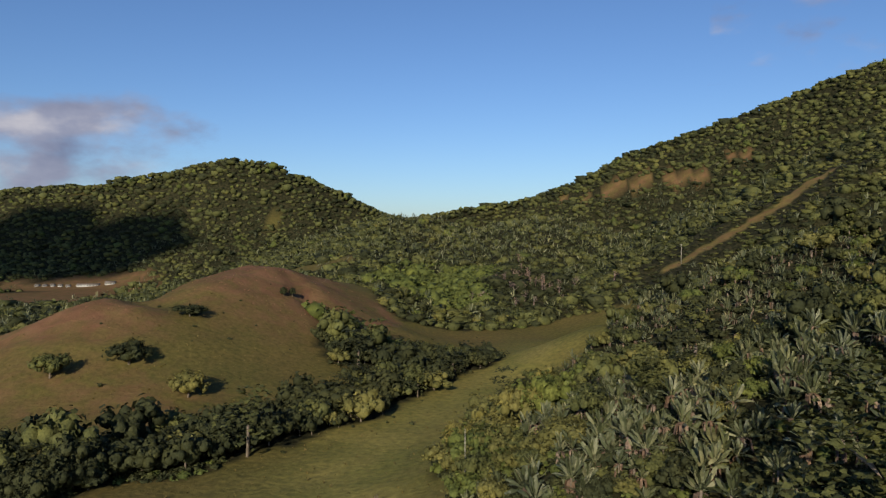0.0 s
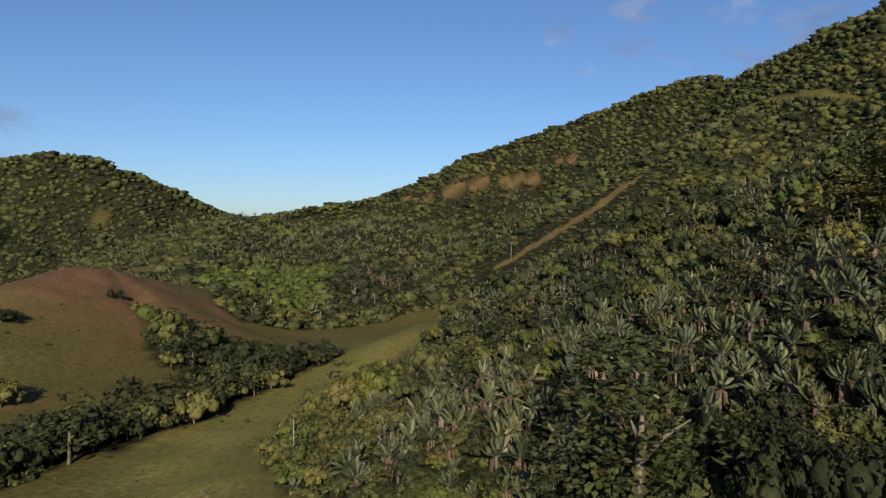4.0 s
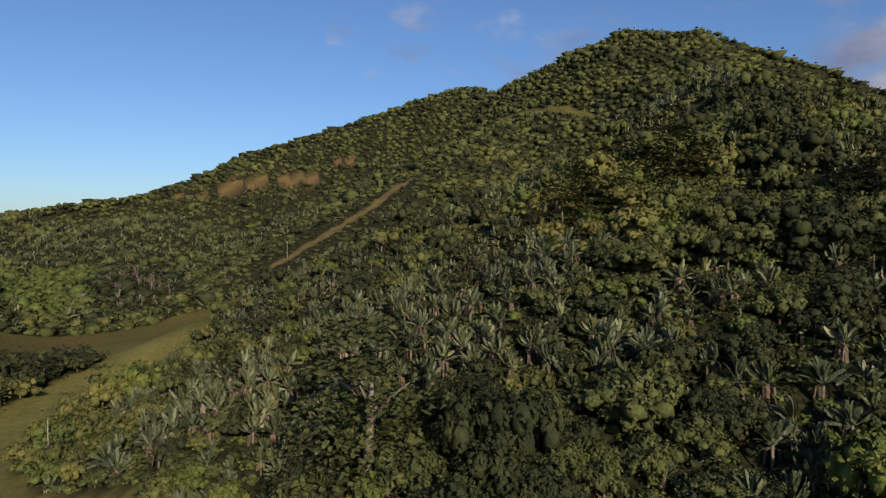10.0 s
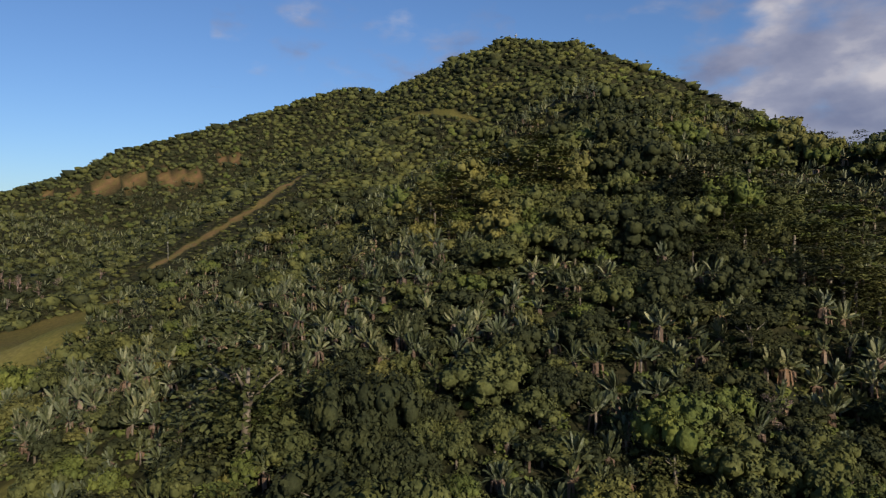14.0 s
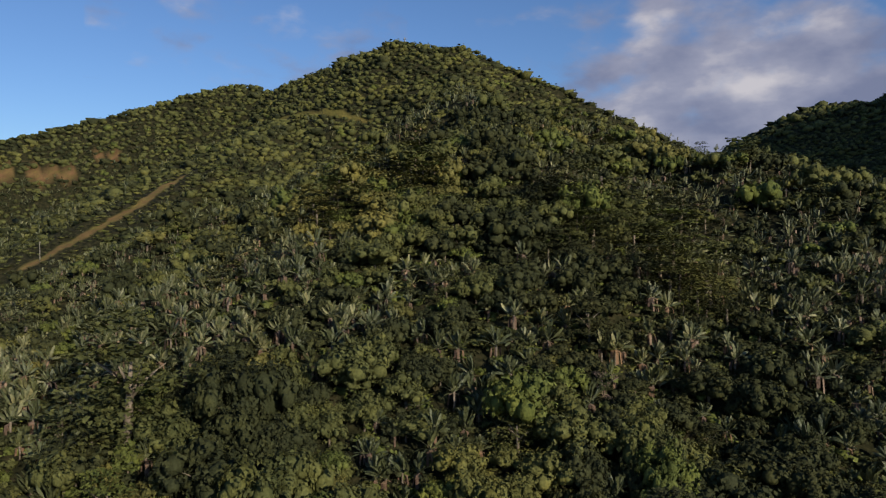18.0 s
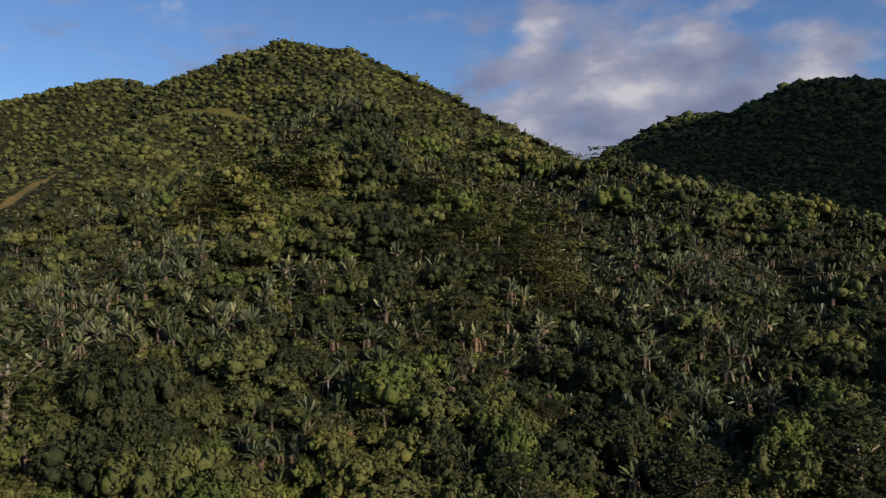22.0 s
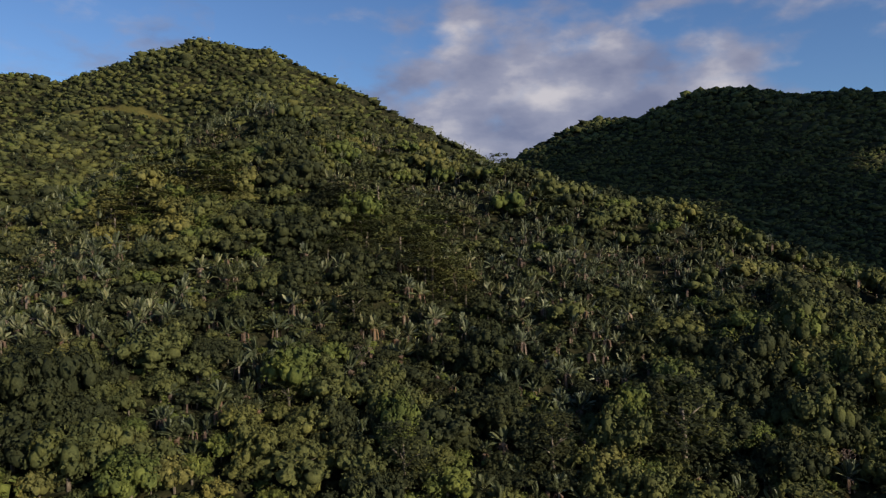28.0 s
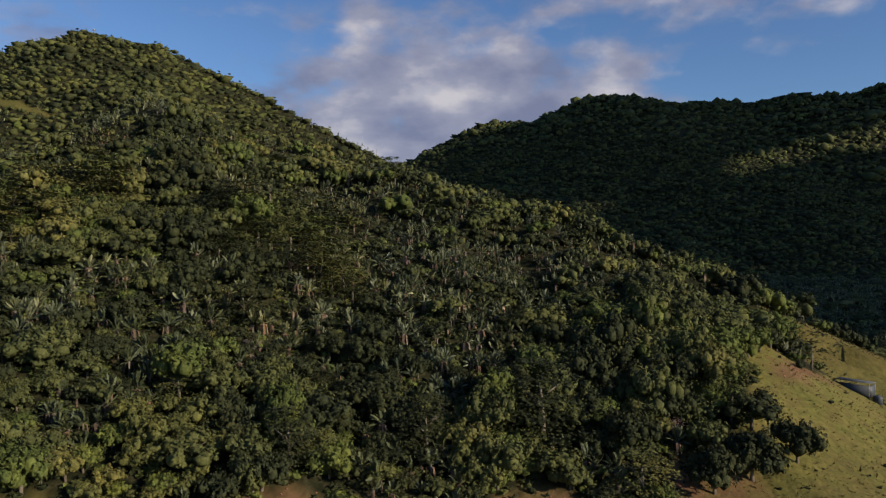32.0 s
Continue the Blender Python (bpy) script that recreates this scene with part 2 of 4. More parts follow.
def land(px, py):
    px, py = np.asarray(px, float), np.asarray(py, float)
    total = np.zeros_like(px)
    for points, reach, top in HILLS:
        total = total + crest(points, reach, top, px, py) ** 8
    forms = [total ** 0.125 - SUNK] + [ridge(*form, px, py) for form in RIDGES]
    z = np.maximum.reduce(forms)
    z = z + 4.0 * np.log(sum(np.exp((form - z) / 4.0) for form in forms))
    z = np.where(z > 20, z, 3.0 * np.log1p(np.exp(np.minimum(z, 20) / 3.0)))
    k = np.clip((z - 4) / 60, 0, 1)
    z = z + k * (1.6 * rough(px, py, 70, 3) + 1.2 * rough(px, py, 28, 4)) + 0.35 * rough(px, py, 30, 5)
    for line, depth, half in HOLLOWS:
        best = np.full_like(px, 1e9)
        for (x0, y0), (x1, y1) in zip(line[:-1], line[1:]):
            dx, dy = x1 - x0, y1 - y0
            s = np.clip(((px - x0) * dx + (py - y0) * dy) / (dx * dx + dy * dy), 0, 1)
            best = np.minimum(best, np.hypot(px - x0 - s * dx, py - y0 - s * dy))
        z = z - depth * np.exp(-(best / half) ** 2)
    return FLOOR + z


# ---- land cover in plan ----
OPEN_LAND = [(3, 118), (1, 150), (4, 175), (9, 200), (19, 216), (36, 246), (58, 266), (93, 325), (104, 372), (107, 390), (77, 405), (52, 397), (12, 375), (-25, 360), (-45, 420), (-110, 440), (-190, 400), (-300, 360), (-420, 330),
             (-420, -300), (300, -330), (330, -210), (296, -156), (275, -122), (258, -104), (243, -122), (222, -126), (208, -118),
             (202, -106), (184, -104), (162, -99), (143, -96), (125, -88), (111, -77), (104, -63), (95, -49), (81, -31), (63, -10), (46, 20), (26, 60), (10, 98)]
# x, y, half-length, half-width, heading in degrees: clearings in the woods
CLEARINGS = [(160, 872, 16, 6, -48), (208, 810, 48, 9, -36), (266, 754, 34, 8, -56), (311, 735, 13, 5, -60), (417, 478, 58, 4.5, 94), (410, 545, 13, 6, 90), (-197, 801, 7, 11, 10), (-105, 572, 34, 20, 5),
             (-103, 796, 7, 5, 0), (-194, 715, 9, 7, 0), (-375, 690, 95, 28, 5), (-352, 600, 68, 82, 0), (-330, 660, 60, 12, 0), (-440, 870, 26, 12, 0)]
TRACK = [(135, 414), (146, 415), (163, 422), (185, 428), (208, 437), (235, 451), (260, 468)]
GULLY = [(-125, 128), (-97, 151), (-73, 167), (-57, 182), (-38, 208), (-17, 244), (0, 285)]
GULLY_HEAD = [(-34, 292), (-12, 296), (6, 300)]
HEDGE = [(-60, 327), (-48, 316), (-36, 309), (-22, 300)]
DELL = [(180, 90), (156, 72), (146, 59), (134, 42), (116, 14), (113, -3)]
RILL = [(-70, 330), (-76, 350), (-60, 385)]


def inside(poly, px, py):
    hit = np.zeros(np.shape(px), bool)
    for (x0, y0), (x1, y1) in zip(poly, poly[1:] + poly[:1]):
        if y0 != y1:
            hit ^= ((y0 > py) != (y1 > py)) & (px < (x1 - x0) * (py - y0) / (y1 - y0) + x0)
    return hit


def line_distance(line, px, py):
    best = np.full(np.shape(px), 1e9)
    for (x0, y0), (x1, y1) in zip(line[:-1], line[1:]):
        dx, dy = x1 - x0, y1 - y0
        s = np.clip(((px - x0) * dx + (py - y0) * dy) / (dx * dx + dy * dy), 0, 1)
        best = np.minimum(best, np.hypot(px - x0 - s * dx, py - y0 - s * dy))
    return best


def wooded(px, py):
    wob = 5 * rough(px, py, 40, 8)
    w = ~inside(OPEN_LAND, px + wob, py + wob)
    for x, y, a, b, h in CLEARINGS:
        c, s = math.cos(radians(h)), math.sin(radians(h))
        u, v = (px - x) * c + (py - y) * s, -(px - x) * s + (py - y) * c
        w &= (u / a) ** 2 + (v / b) ** 2 > 1 + 0.35 * rough(px, py, 25, 9)
    w &= line_distance(TRACK, px, py) > 5.0 + 0.8 * rough(px, py, 14, 12)
    w |= line_distance(GULLY, px, py) < 12 + 3 * rough(px, py, 30, 10)
    w |= line_distance(GULLY_HEAD, px, py) < 19
    w |= line_distance(HEDGE, px, py) < 5
    return w


def bareness(px, py):
    """How far the red earth shows through the grass, 0 to 1."""
    hill = np.maximum(0.92 * np.exp(-((px + 142) / 34) ** 2 - ((py - 264) / 22) ** 2), 0.90 * np.exp(-((px + 92) / 58) ** 2 - ((py - 345) / 52) ** 2))
    hill = np.maximum(hill, 0.36 * np.exp(-((px + 110) / 70) ** 2 - ((py - 215) / 26) ** 2))
    b = np.maximum(hill, 0.06)
    b = np.maximum(b, 0.5 * (line_distance(TRACK, px, py) < 5))
    b = np.maximum(b, 0.8 * np.exp(-(line_distance([(68, -14), (92, -48), (106, -76), (124, -94)], px, py) / 9) ** 2))
    b = np.maximum(b, 0.9 * np.exp(-(line_distance([(-64, 325), (-40, 308), (-26, 352), (-34, 372)], px, py) / 5) ** 2))
    b = np.maximum(b, 0.7 * np.exp(-(line_distance(RILL, px, py) / 9) ** 2))
    b = np.maximum(b, 0.95 * np.exp(-(line_distance([(178, -113), (189, -117), (199, -123)], px, py) / 5) ** 2))
    b = np.maximum(b, 0.22 * np.exp(-((px - 165) / 60) ** 2 - ((py + 122) / 32) ** 2))
    b = np.maximum(b, 0.6 * (np.hypot((px + 370) / 110, (py - 630) / 130) < 1))
    b = np.maximum(b, 0.62 * (np.hypot(px - 225, py - 790) < 130))
    return b


def lushness(px, py):
    """Greener, longer grass on the valley floor, 0 to 1."""
    g = np.exp(-(line_distance([(-30, 60), (-22, 130), (-15, 190), (12, 245), (50, 325)], px, py) / 24) ** 2)
    g = np.maximum(g, 0.45 * (np.hypot(px - 225, py - 790) < 130))
    g = np.maximum(g, 0.3 * (np.hypot((px - 415) / 30, (py - 490) / 90) < 1))
    g = np.maximum(g, 0.75 * np.exp(-((px - 165) / 60) ** 2 - ((py + 122) / 32) ** 2))
    return np.maximum(g, 0.7 * (line_distance(TRACK, px, py) < 7))


# ---- mesh helpers ----
def mesh_from(name, verts, loops, totals, mats, slots=None, smooth=False):
    me = bpy.data.meshes.new(name)
    me.vertices.add(len(verts))
    me.vertices.foreach_set("co", np.asarray(verts, np.float32).ravel())
    me.loops.add(len(loops))
    me.loops.foreach_set("vertex_index", np.asarray(loops, np.int32))
    me.polygons.add(len(totals))
    totals = np.asarray(totals, np.int32)
    me.polygons.foreach_set("loop_start", np.concatenate([[0], np.cumsum(totals)[:-1]]).astype(np.int32))
    me.polygons.foreach_set("loop_total", totals)
    for m in mats:
        me.materials.append(m)
    if slots is not None:
        me.polygons.foreach_set("material_index", np.asarray(slots, np.int32))
    if smooth:
        me.polygons.foreach_set("use_smooth", np.ones(len(totals), bool))
    me.update(calc_edges=True)
    return me


class Shape:
    """Faces gathered as arrays: vertices, corners, corners a face, material slot a face."""

    def __init__(self):
        self.v, self.l, self.t, self.s, self.n = [], [], [], [], 0

    def add(self, verts, faces, slot=0):
        verts = np.asarray(verts, float)
        self.v.append(verts)
        for f in faces:
            self.l.extend(i + self.n for i in f)
            self.t.append(len(f))
            self.s.append(slot)
        self.n += len(verts)

    def quads(self, corners, slot=0):
        """corners: (k, 4, 3)"""
        k = len(corners)
        self.v.append(corners.reshape(-1, 3))
        self.l.extend((np.arange(4 * k) + self.n).tolist())
        self.t.extend([4] * k)
        self.s.extend([slot] * k)
        self.n += 4 * k

    def arrays(self):
        return np.concatenate(self.v), np.array(self.l, np.int64), np.array(self.t, np.int64), np.array(self.s, np.int64)

    def mesh(self, name, mats, smooth=False):
        v, l, t, s = self.arrays()
        return mesh_from(name, v, l, t, mats, s, smooth)


def tube(shape, path, radii, sides=6, slot=0):
    """A tapered limb along a path."""
    rings = []
    path = [Vector(p) for p in path]
    for i, p in enumerate(path):
        way = (path[min(i + 1, len(path) - 1)] - path[max(i - 1, 0)]).normalized()
        side = way.orthogonal().normalized()
        other = way.cross(side)
        rings.append([p + radii[i] * (math.cos(6.2832 * k / sides) * side + math.sin(6.2832 * k / sides) * other) for k in range(sides)])
    verts = [c for r in rings for c in r]
    faces = [(i * sides + k, i * sides + (k + 1) % sides, (i + 1) * sides + (k + 1) % sides, (i + 1) * sides + k) for i in range(len(path) - 1) for k in range(sides)]
    faces.append(tuple(range(sides))[::-1])
    faces.append(tuple((len(path) - 1) * sides + k for k in range(sides)))
    shape.add([tuple(v) for v in verts], faces, slot)


def box(shape, lo, hi, slot=0):
    (a, b, c), (d, e, f) = lo, hi
    shape.add([(a, b, c), (d, b, c), (d, e, c), (a, e, c), (a, b, f), (d, b, f), (d, e, f), (a, e, f)],
              [(0, 3, 2, 1), (4, 5, 6, 7), (0, 1, 5, 4), (1, 2, 6, 5), (2, 3, 7, 6), (3, 0, 4, 7)], slot)


def unit(rng, n):
    d = rng.normal(size=(n, 3))
    return d / np.linalg.norm(d, axis=1, keepdims=True)


def cards(shape, rng, centre, normal, size, slot=0):
    """Small bent leaf clumps: two quads of unequal size along each centre."""
    n = len(centre)
    a = np.cross(normal, unit(rng, n))
    a /= np.linalg.norm(a, axis=1, keepdims=True) + 1e-9
    b = np.cross(normal, a)
    s = size * rng.uniform(0.6, 1.25, (n, 1))
    t = s * rng.uniform(0.5, 0.9, (n, 1))
    droop = normal * s * rng.uniform(-0.35, 0.1, (n, 1))
    q = np.stack([centre - a * s + droop, centre - b * t, centre + a * s + droop, centre + b * t], 1)
    shape.quads(q, slot)


def lobes_of(rng, count, flat):
    """Centres and radii of the lobes of a crown of radius about 1, heaped over z = 0 in a dome."""
    c = [(rng.normal(0, 0.1), rng.normal(0, 0.1), 0.45 * flat, 0.52)]
    for k in range(count):
        a, r = 2.4 * k + rng.uniform(-0.5, 0.5), 0.76 * math.sqrt((k + rng.uniform(0.2, 0.9)) / count)
        c.append((r * math.cos(a), r * math.sin(a), flat * (0.10 + 0.88 * math.sqrt(1 - r * r) * rng.uniform(0.45, 1.05)), rng.uniform(0.24, 0.40) * (1.22 - 0.30 * min(count, 20) / 20)))
    return np.array(c)


BALLS = {}


def ball(level=1):
    if level not in BALLS:
        bm = bmesh.new()
        bmesh.ops.create_icosphere(bm, subdivisions=level, radius=1)
        BALLS[level] = np.array([v.co[:] for v in bm.verts]), [tuple(v.index for v in f.verts) for f in bm.faces]
        bm.free()
    return BALLS[level]


def crown(seed, count, size, flat=1.0, lobes=6, level=2, body_size=0.86):
    """A broadleaf crown, radius 1: leaf clumps over a lumpy body, with hollows between its lobes."""
    rng, sh = np.random.default_rng(seed), Shape()
    lob = lobes_of(rng, lobes, flat)
    iv, jf = ball(level)
    if count > 100:
        for x, y, z, r in lob:
            body = iv * (r * body_size * rng.uniform(0.84, 1.08, len(iv)))[:, None] + (x, y, z)
            sh.add(body, [f for f in jf if body[list(f), 2].max() > 0.05])
    else:
        mid = np.array([0, 0, 0.45 * flat])
        far = np.full(len(iv), 0.3)
        for x, y, z, r in lob:
            o = np.array([x, y, z]) - mid
            along = iv @ o
            disc = along ** 2 - o @ o + r * r
            far = np.maximum(far, np.where(disc > 0, along + np.sqrt(np.maximum(disc, 0)), 0))
        body = mid + iv * (far * body_size * rng.uniform(0.80, 1.10, len(iv)))[:, None]
        sh.add(body, [f for f in jf if body[list(f), 2].max() > 0.08])
    if count:
        w = lob[:, 3] ** 2
        which = rng.choice(len(lob), count, p=w / w.sum())
        tufts = unit(rng, 15 * len(lob))
        tufts[:, 2] = np.where(tufts[:, 2] < -0.35, -tufts[:, 2], tufts[:, 2])
        lift = rng.uniform(0.84, 1.08, len(tufts))
        tuft = which * 15 + rng.integers(0, 15, count)
        off = unit(rng, count) * rng.uniform(0.08, 0.30, (count, 1))
        d = tufts[tuft] + off
        place = lob[which, :3] + d * (lob[which, 3] * lift[tuft])[:, None]
        normal = 0.7 * tufts[tuft] + 2.2 * off + 0.25 * unit(rng, count) + np.array([0, 0, 0.12])
        normal /= np.linalg.norm(normal, axis=1, keepdims=True)
        cards(sh, rng, place, normal, size)
    return sh


def tiered(seed, count, size, tiers=5):
    """A crown of flat spreading layers."""
    rng, sh = np.random.default_rng(seed), Shape()
    per = count // (tiers * 2)
    for k in range(tiers):
        z = 0.15 + 1.25 * k / tiers
        reach = 1.0 - 0.55 * (k / tiers) ** 1.5
        for side in range(2):
            a0 = rng.uniform(0, 6.28)
            rad = reach * np.sqrt(rng.uniform(0, 1, per)) * 0.62
            ang = rng.uniform(0, 6.2832, per)
            off = reach * rng.uniform(0.2, 0.5)
            place = np.stack([rad * np.cos(ang) + off * math.cos(a0), rad * np.sin(ang) + off * math.sin(a0), z + 0.05 * side + rng.normal(0, 0.025, per) - 0.14 * rad ** 2], 1)
            normal = np.array([0, 0, 1.0]) + 0.45 * unit(rng, per)
            normal /= np.linalg.norm(normal, axis=1, keepdims=True)
            cards(sh, rng, place, normal, size)
    return sh


def trunk_shape(seed, height, radius, limbs=5, spread=2.2, sides=6):
    rng, sh = np.random.default_rng(seed), Shape()
    lean = rng.normal(0, 0.06 * height, 2)
    top = (lean[0], lean[1], height)
    tube(sh, [(0, 0, -0.8), (lean[0] * 0.2, lean[1] * 0.2, height * 0.35), (lean[0] * 0.6, lean[1] * 0.6, height * 0.7), top], [radius * 1.3, radius, radius * 0.7, radius * 0.3], sides)
    for k in range(limbs):
        a, h = 6.2832 * k / limbs + rng.uniform(-0.5, 0.5), height * rng.uniform(0.45, 0.75)
        s = h / height
        base = (lean[0] * s, lean[1] * s, h)
        mid = (base[0] + 0.5 * spread * math.cos(a), base[1] + 0.5 * spread * math.sin(a), h + 0.22 * height)
        end = (base[0] + spread * math.cos(a), base[1] + spread * math.sin(a), h + 0.36 * height)
        tube(sh, [base, mid, end], [radius * 0.5, radius * 0.32, radius * 0.1], 4)
    return sh


def palm_leaf(length, width, segments=3):
    """One paddle leaf growing along +z from its sheath, folded along the midrib, its tip bending towards +y."""
    sh = Shape()
    stalk = 0.36 * length
    if segments > 1:
        tube(sh, [(0, 0, 0), (0, 0.06 * length, stalk)], [0.08, 0.045], 3)
    rows = []
    for k in range(segments + 1):
        s = k / segments
        z, y = stalk + s * (length - stalk) * (1 - 0.10 * s), (0.06 + 0.26 * s * s) * length
        w = width * (0.55 + 1.8 * s * (1 - s)) * (1.0 if k < segments else 0.8)
        rows.append([(-w, y + 0.22 * w, z), (0, y, z), (w, y + 0.22 * w, z)])
    v = [p for r in rows for p in r]
    f = []
    for k in range(segments):
        f += [(3 * k, 3 * k + 1, 3 * k + 4, 3 * k + 3), (3 * k + 1, 3 * k + 2, 3 * k + 5, 3 * k + 4)]
    sh.add(v, f)
    return sh


def leaf_turns(rng, count):
    """How the leaves of one fan stand: most in one plane, spreading from side to side."""
    face = rng.uniform(0, 6.2832)
    out = []
    for k in range(count):
        spread = -1 + 2 * (k + 0.5) / count
        lean = 1.4 * spread * abs(spread) ** 0.3 + rng.normal(0, 0.14)
        out.append(Matrix.Rotation(face + rng.normal(0, 0.6), 4, "Z") @ Matrix.Rotation(lean, 4, "Y") @ Matrix.Rotation(rng.choice([-1, 1]) * 1.57 * rng.uniform(0.3, 1.0), 4, "Z"))
    return out


def palm_shape(seed, count, length, width, stem, segments=2, skirt=4, slots=(0, 1, 2), trunk=True):
    rng, sh = np.random.default_rng(seed), Shape()
    if stem > 0 and trunk:
        tube(sh, [(0, 0, -0.6), (rng.normal(0, 0.1), rng.normal(0, 0.1), stem * 0.5), (0, 0, stem)], [0.2, 0.16, 0.15], 5, slots[2])
    v, l, t, s = palm_leaf(length, width, segments).arrays()
    faces = np.split(l, np.cumsum(t)[:-1])
    for m in leaf_turns(rng, count):
        r = np.array(m.to_3x3())
        sh.add(v * rng.uniform(0.8, 1.1) @ r.T + (0, 0, stem), faces, slots[0])
    for k in range(skirt):
        a = rng.uniform(0, 6.2832)
        d = np.array([math.cos(a), math.sin(a), 0])
        e = np.array([-d[1], d[0], 0]) * rng.uniform(0.15, 0.3)
        p0, p1, p2 = np.array([0, 0, stem + 0.3]), np.array([0, 0, stem]) + d * 0.9, d * rng.uniform(0.7, 1.3) + np.array([0, 0, stem - rng.uniform(1.2, 2.2)])
        sh.quads(np.array([[p0 - 0.4 * e, p0 + 0.4 * e, p1 + e, p1 - e], [p1 - e, p1 + e, p2 + e, p2 - e]]), slots[1])
    return sh


def spray(seed, height, forks=3, slot=0, depth=3):
    """A bare crown: limbs forking three times."""
    rng, sh = np.random.default_rng(seed), Shape()

    def grow(p, way, length, r, left):
        q = p + way * length
        tube(sh, [p, (p + q) * 0.5 + Vector(rng.normal(0, 0.06, 3)) * length, q], [r, r * 0.8, r * 0.6], 3, slot)
        if left:
            for _ in range(forks):
                w = (way + Vector(rng.normal(0, 0.55, 3))).normalized()
                grow(q, (w + Vector((0, 0, 0.18))).normalized(), length * 0.68, r * 0.6, left - 1)
    for _ in range(3):
        grow(Vector((0, 0, -0.3)), (Vector(rng.normal(0, 0.35, 3)) + Vector((0, 0, 1))).normalized(), height * 0.38, 0.12, depth)
    return sh


def joined(name, templates, kinds, places, scales, turns, mats):
    """One mesh of many copies of the templates: real geometry, joined."""
    V, L, T, S, n = [], [], [], [], 0
    for k, tpl in enumerate(templates):
        pick = np.where(kinds == k)[0]
        if not len(pick):
            continue
        v, l, t, s = tpl
        c, q = np.cos(turns[pick])[:, None], np.sin(turns[pick])[:, None]
        x, y, z = v[None, :, 0], v[None, :, 1], v[None, :, 2]
        w = np.stack([(x * c - y * q) * scales[pick, 0:1], (x * q + y * c) * scales[pick, 0:1], z * scales[pick, 1:2]], -1) + places[pick][:, None, :]
        V.append(w.reshape(-1, 3).astype(np.float32))
        L.append((l[None] + (n + len(v) * np.arange(len(pick)))[:, None]).ravel())
        T.append(np.tile(t, len(pick)))
        S.append(np.tile(s, len(pick)))
        n += len(v) * len(pick)
    return new(name, mesh_from(name, np.concatenate(V), np.concatenate(L), np.concatenate(T), mats, np.concatenate(S), True))


def part(name, shape, mat, parent, label="", smooth=False):
    ob = new(name, shape if isinstance(shape, bpy.types.Mesh) else shape.mesh(name, [mat], smooth))
    ob.parent = parent
    return tagged(ob, label)


def ground_at(x, y):
    return float(land(np.array([x]), np.array([y]))[0])


# ---- the ground: one sheet, finer near the flight ----
def graded(lo, hi, fine, coarse, near_lo, near_hi):
    a = [near_lo]
    step = fine
    while a[0] > lo:
        step = min(step * 1.07, coarse)
        a.insert(0, a[0] - step)
    b = list(np.arange(near_lo + fine, near_hi, fine))
    step, c = fine, [near_hi]
    while c[-1] < hi:
        step = min(step * 1.05, coarse)
        c.append(c[-1] + step)
    return np.array(a + b + c)


gx, gy = graded(-4600, 4600, 4.0, 150, -160, 420), graded(-4600, 4600, 4.0, 150, -160, 480)
GX, GY = np.meshgrid(gx, gy)
GZ = land(GX, GY)
nx, ny = len(gx), len(gy)
idx = np.arange(nx * ny).reshape(ny, nx)
quads = np.stack([idx[:-1, :-1], idx[:-1, 1:], idx[1:, 1:], idx[1:, :-1]], -1).reshape(-1, 4)
ground_mesh = mesh_from("ground", np.stack([GX, GY, GZ], -1).reshape(-1, 3), quads.ravel(), np.full(len(quads), 4), [GROUND], None, True)
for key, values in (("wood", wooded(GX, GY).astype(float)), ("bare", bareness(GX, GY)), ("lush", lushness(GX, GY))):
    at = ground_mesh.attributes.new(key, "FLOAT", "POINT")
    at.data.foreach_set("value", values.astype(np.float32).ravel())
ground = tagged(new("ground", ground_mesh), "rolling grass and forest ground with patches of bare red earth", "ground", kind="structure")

# ---- woods ----
RNG = np.random.default_rng(11)


def scatter(lo, hi, gap, sector=True):
    """Jittered places between two distances from the middle of the flight, inside the woods."""
    r = hi
    xs, ys = np.meshgrid(np.arange(-r, r, gap), np.arange(-r, r, gap))
    xs, ys = xs.ravel() - 15, ys.ravel() - 40
    xs, ys = xs + RNG.uniform(-0.48, 0.48, len(xs)) * gap, ys + RNG.uniform(-0.48, 0.48, len(ys)) * gap
    d, a = np.hypot(xs + 15, ys + 40), np.degrees(np.arctan2(xs + 15, ys + 40))
    k = (d >= lo) & (d < hi) & (a > -40) & (a < 116)
    xs, ys = xs[k], ys[k]
    k = wooded(xs, ys)
    return xs[k], ys[k]


def seen(xs, ys, lift):
    """Woods behind the crests, which the flight never sees, stay unplanted."""
    ok = np.zeros(len(xs), bool)
    zs = land(xs, ys) + lift
    for ex, ey, ez in ((0, 0, 60), (3, -40, 60), (-15, -65, 61), (-37, -86, 62)):
        free = np.ones(len(xs), bool)
        for s in np.linspace(0.35, 0.985, 28):
            free &= land(ex + s * (xs - ex), ey + s * (ys - ey)) < ez + s * (zs - ez) + 2
        ok |= free
    return ok


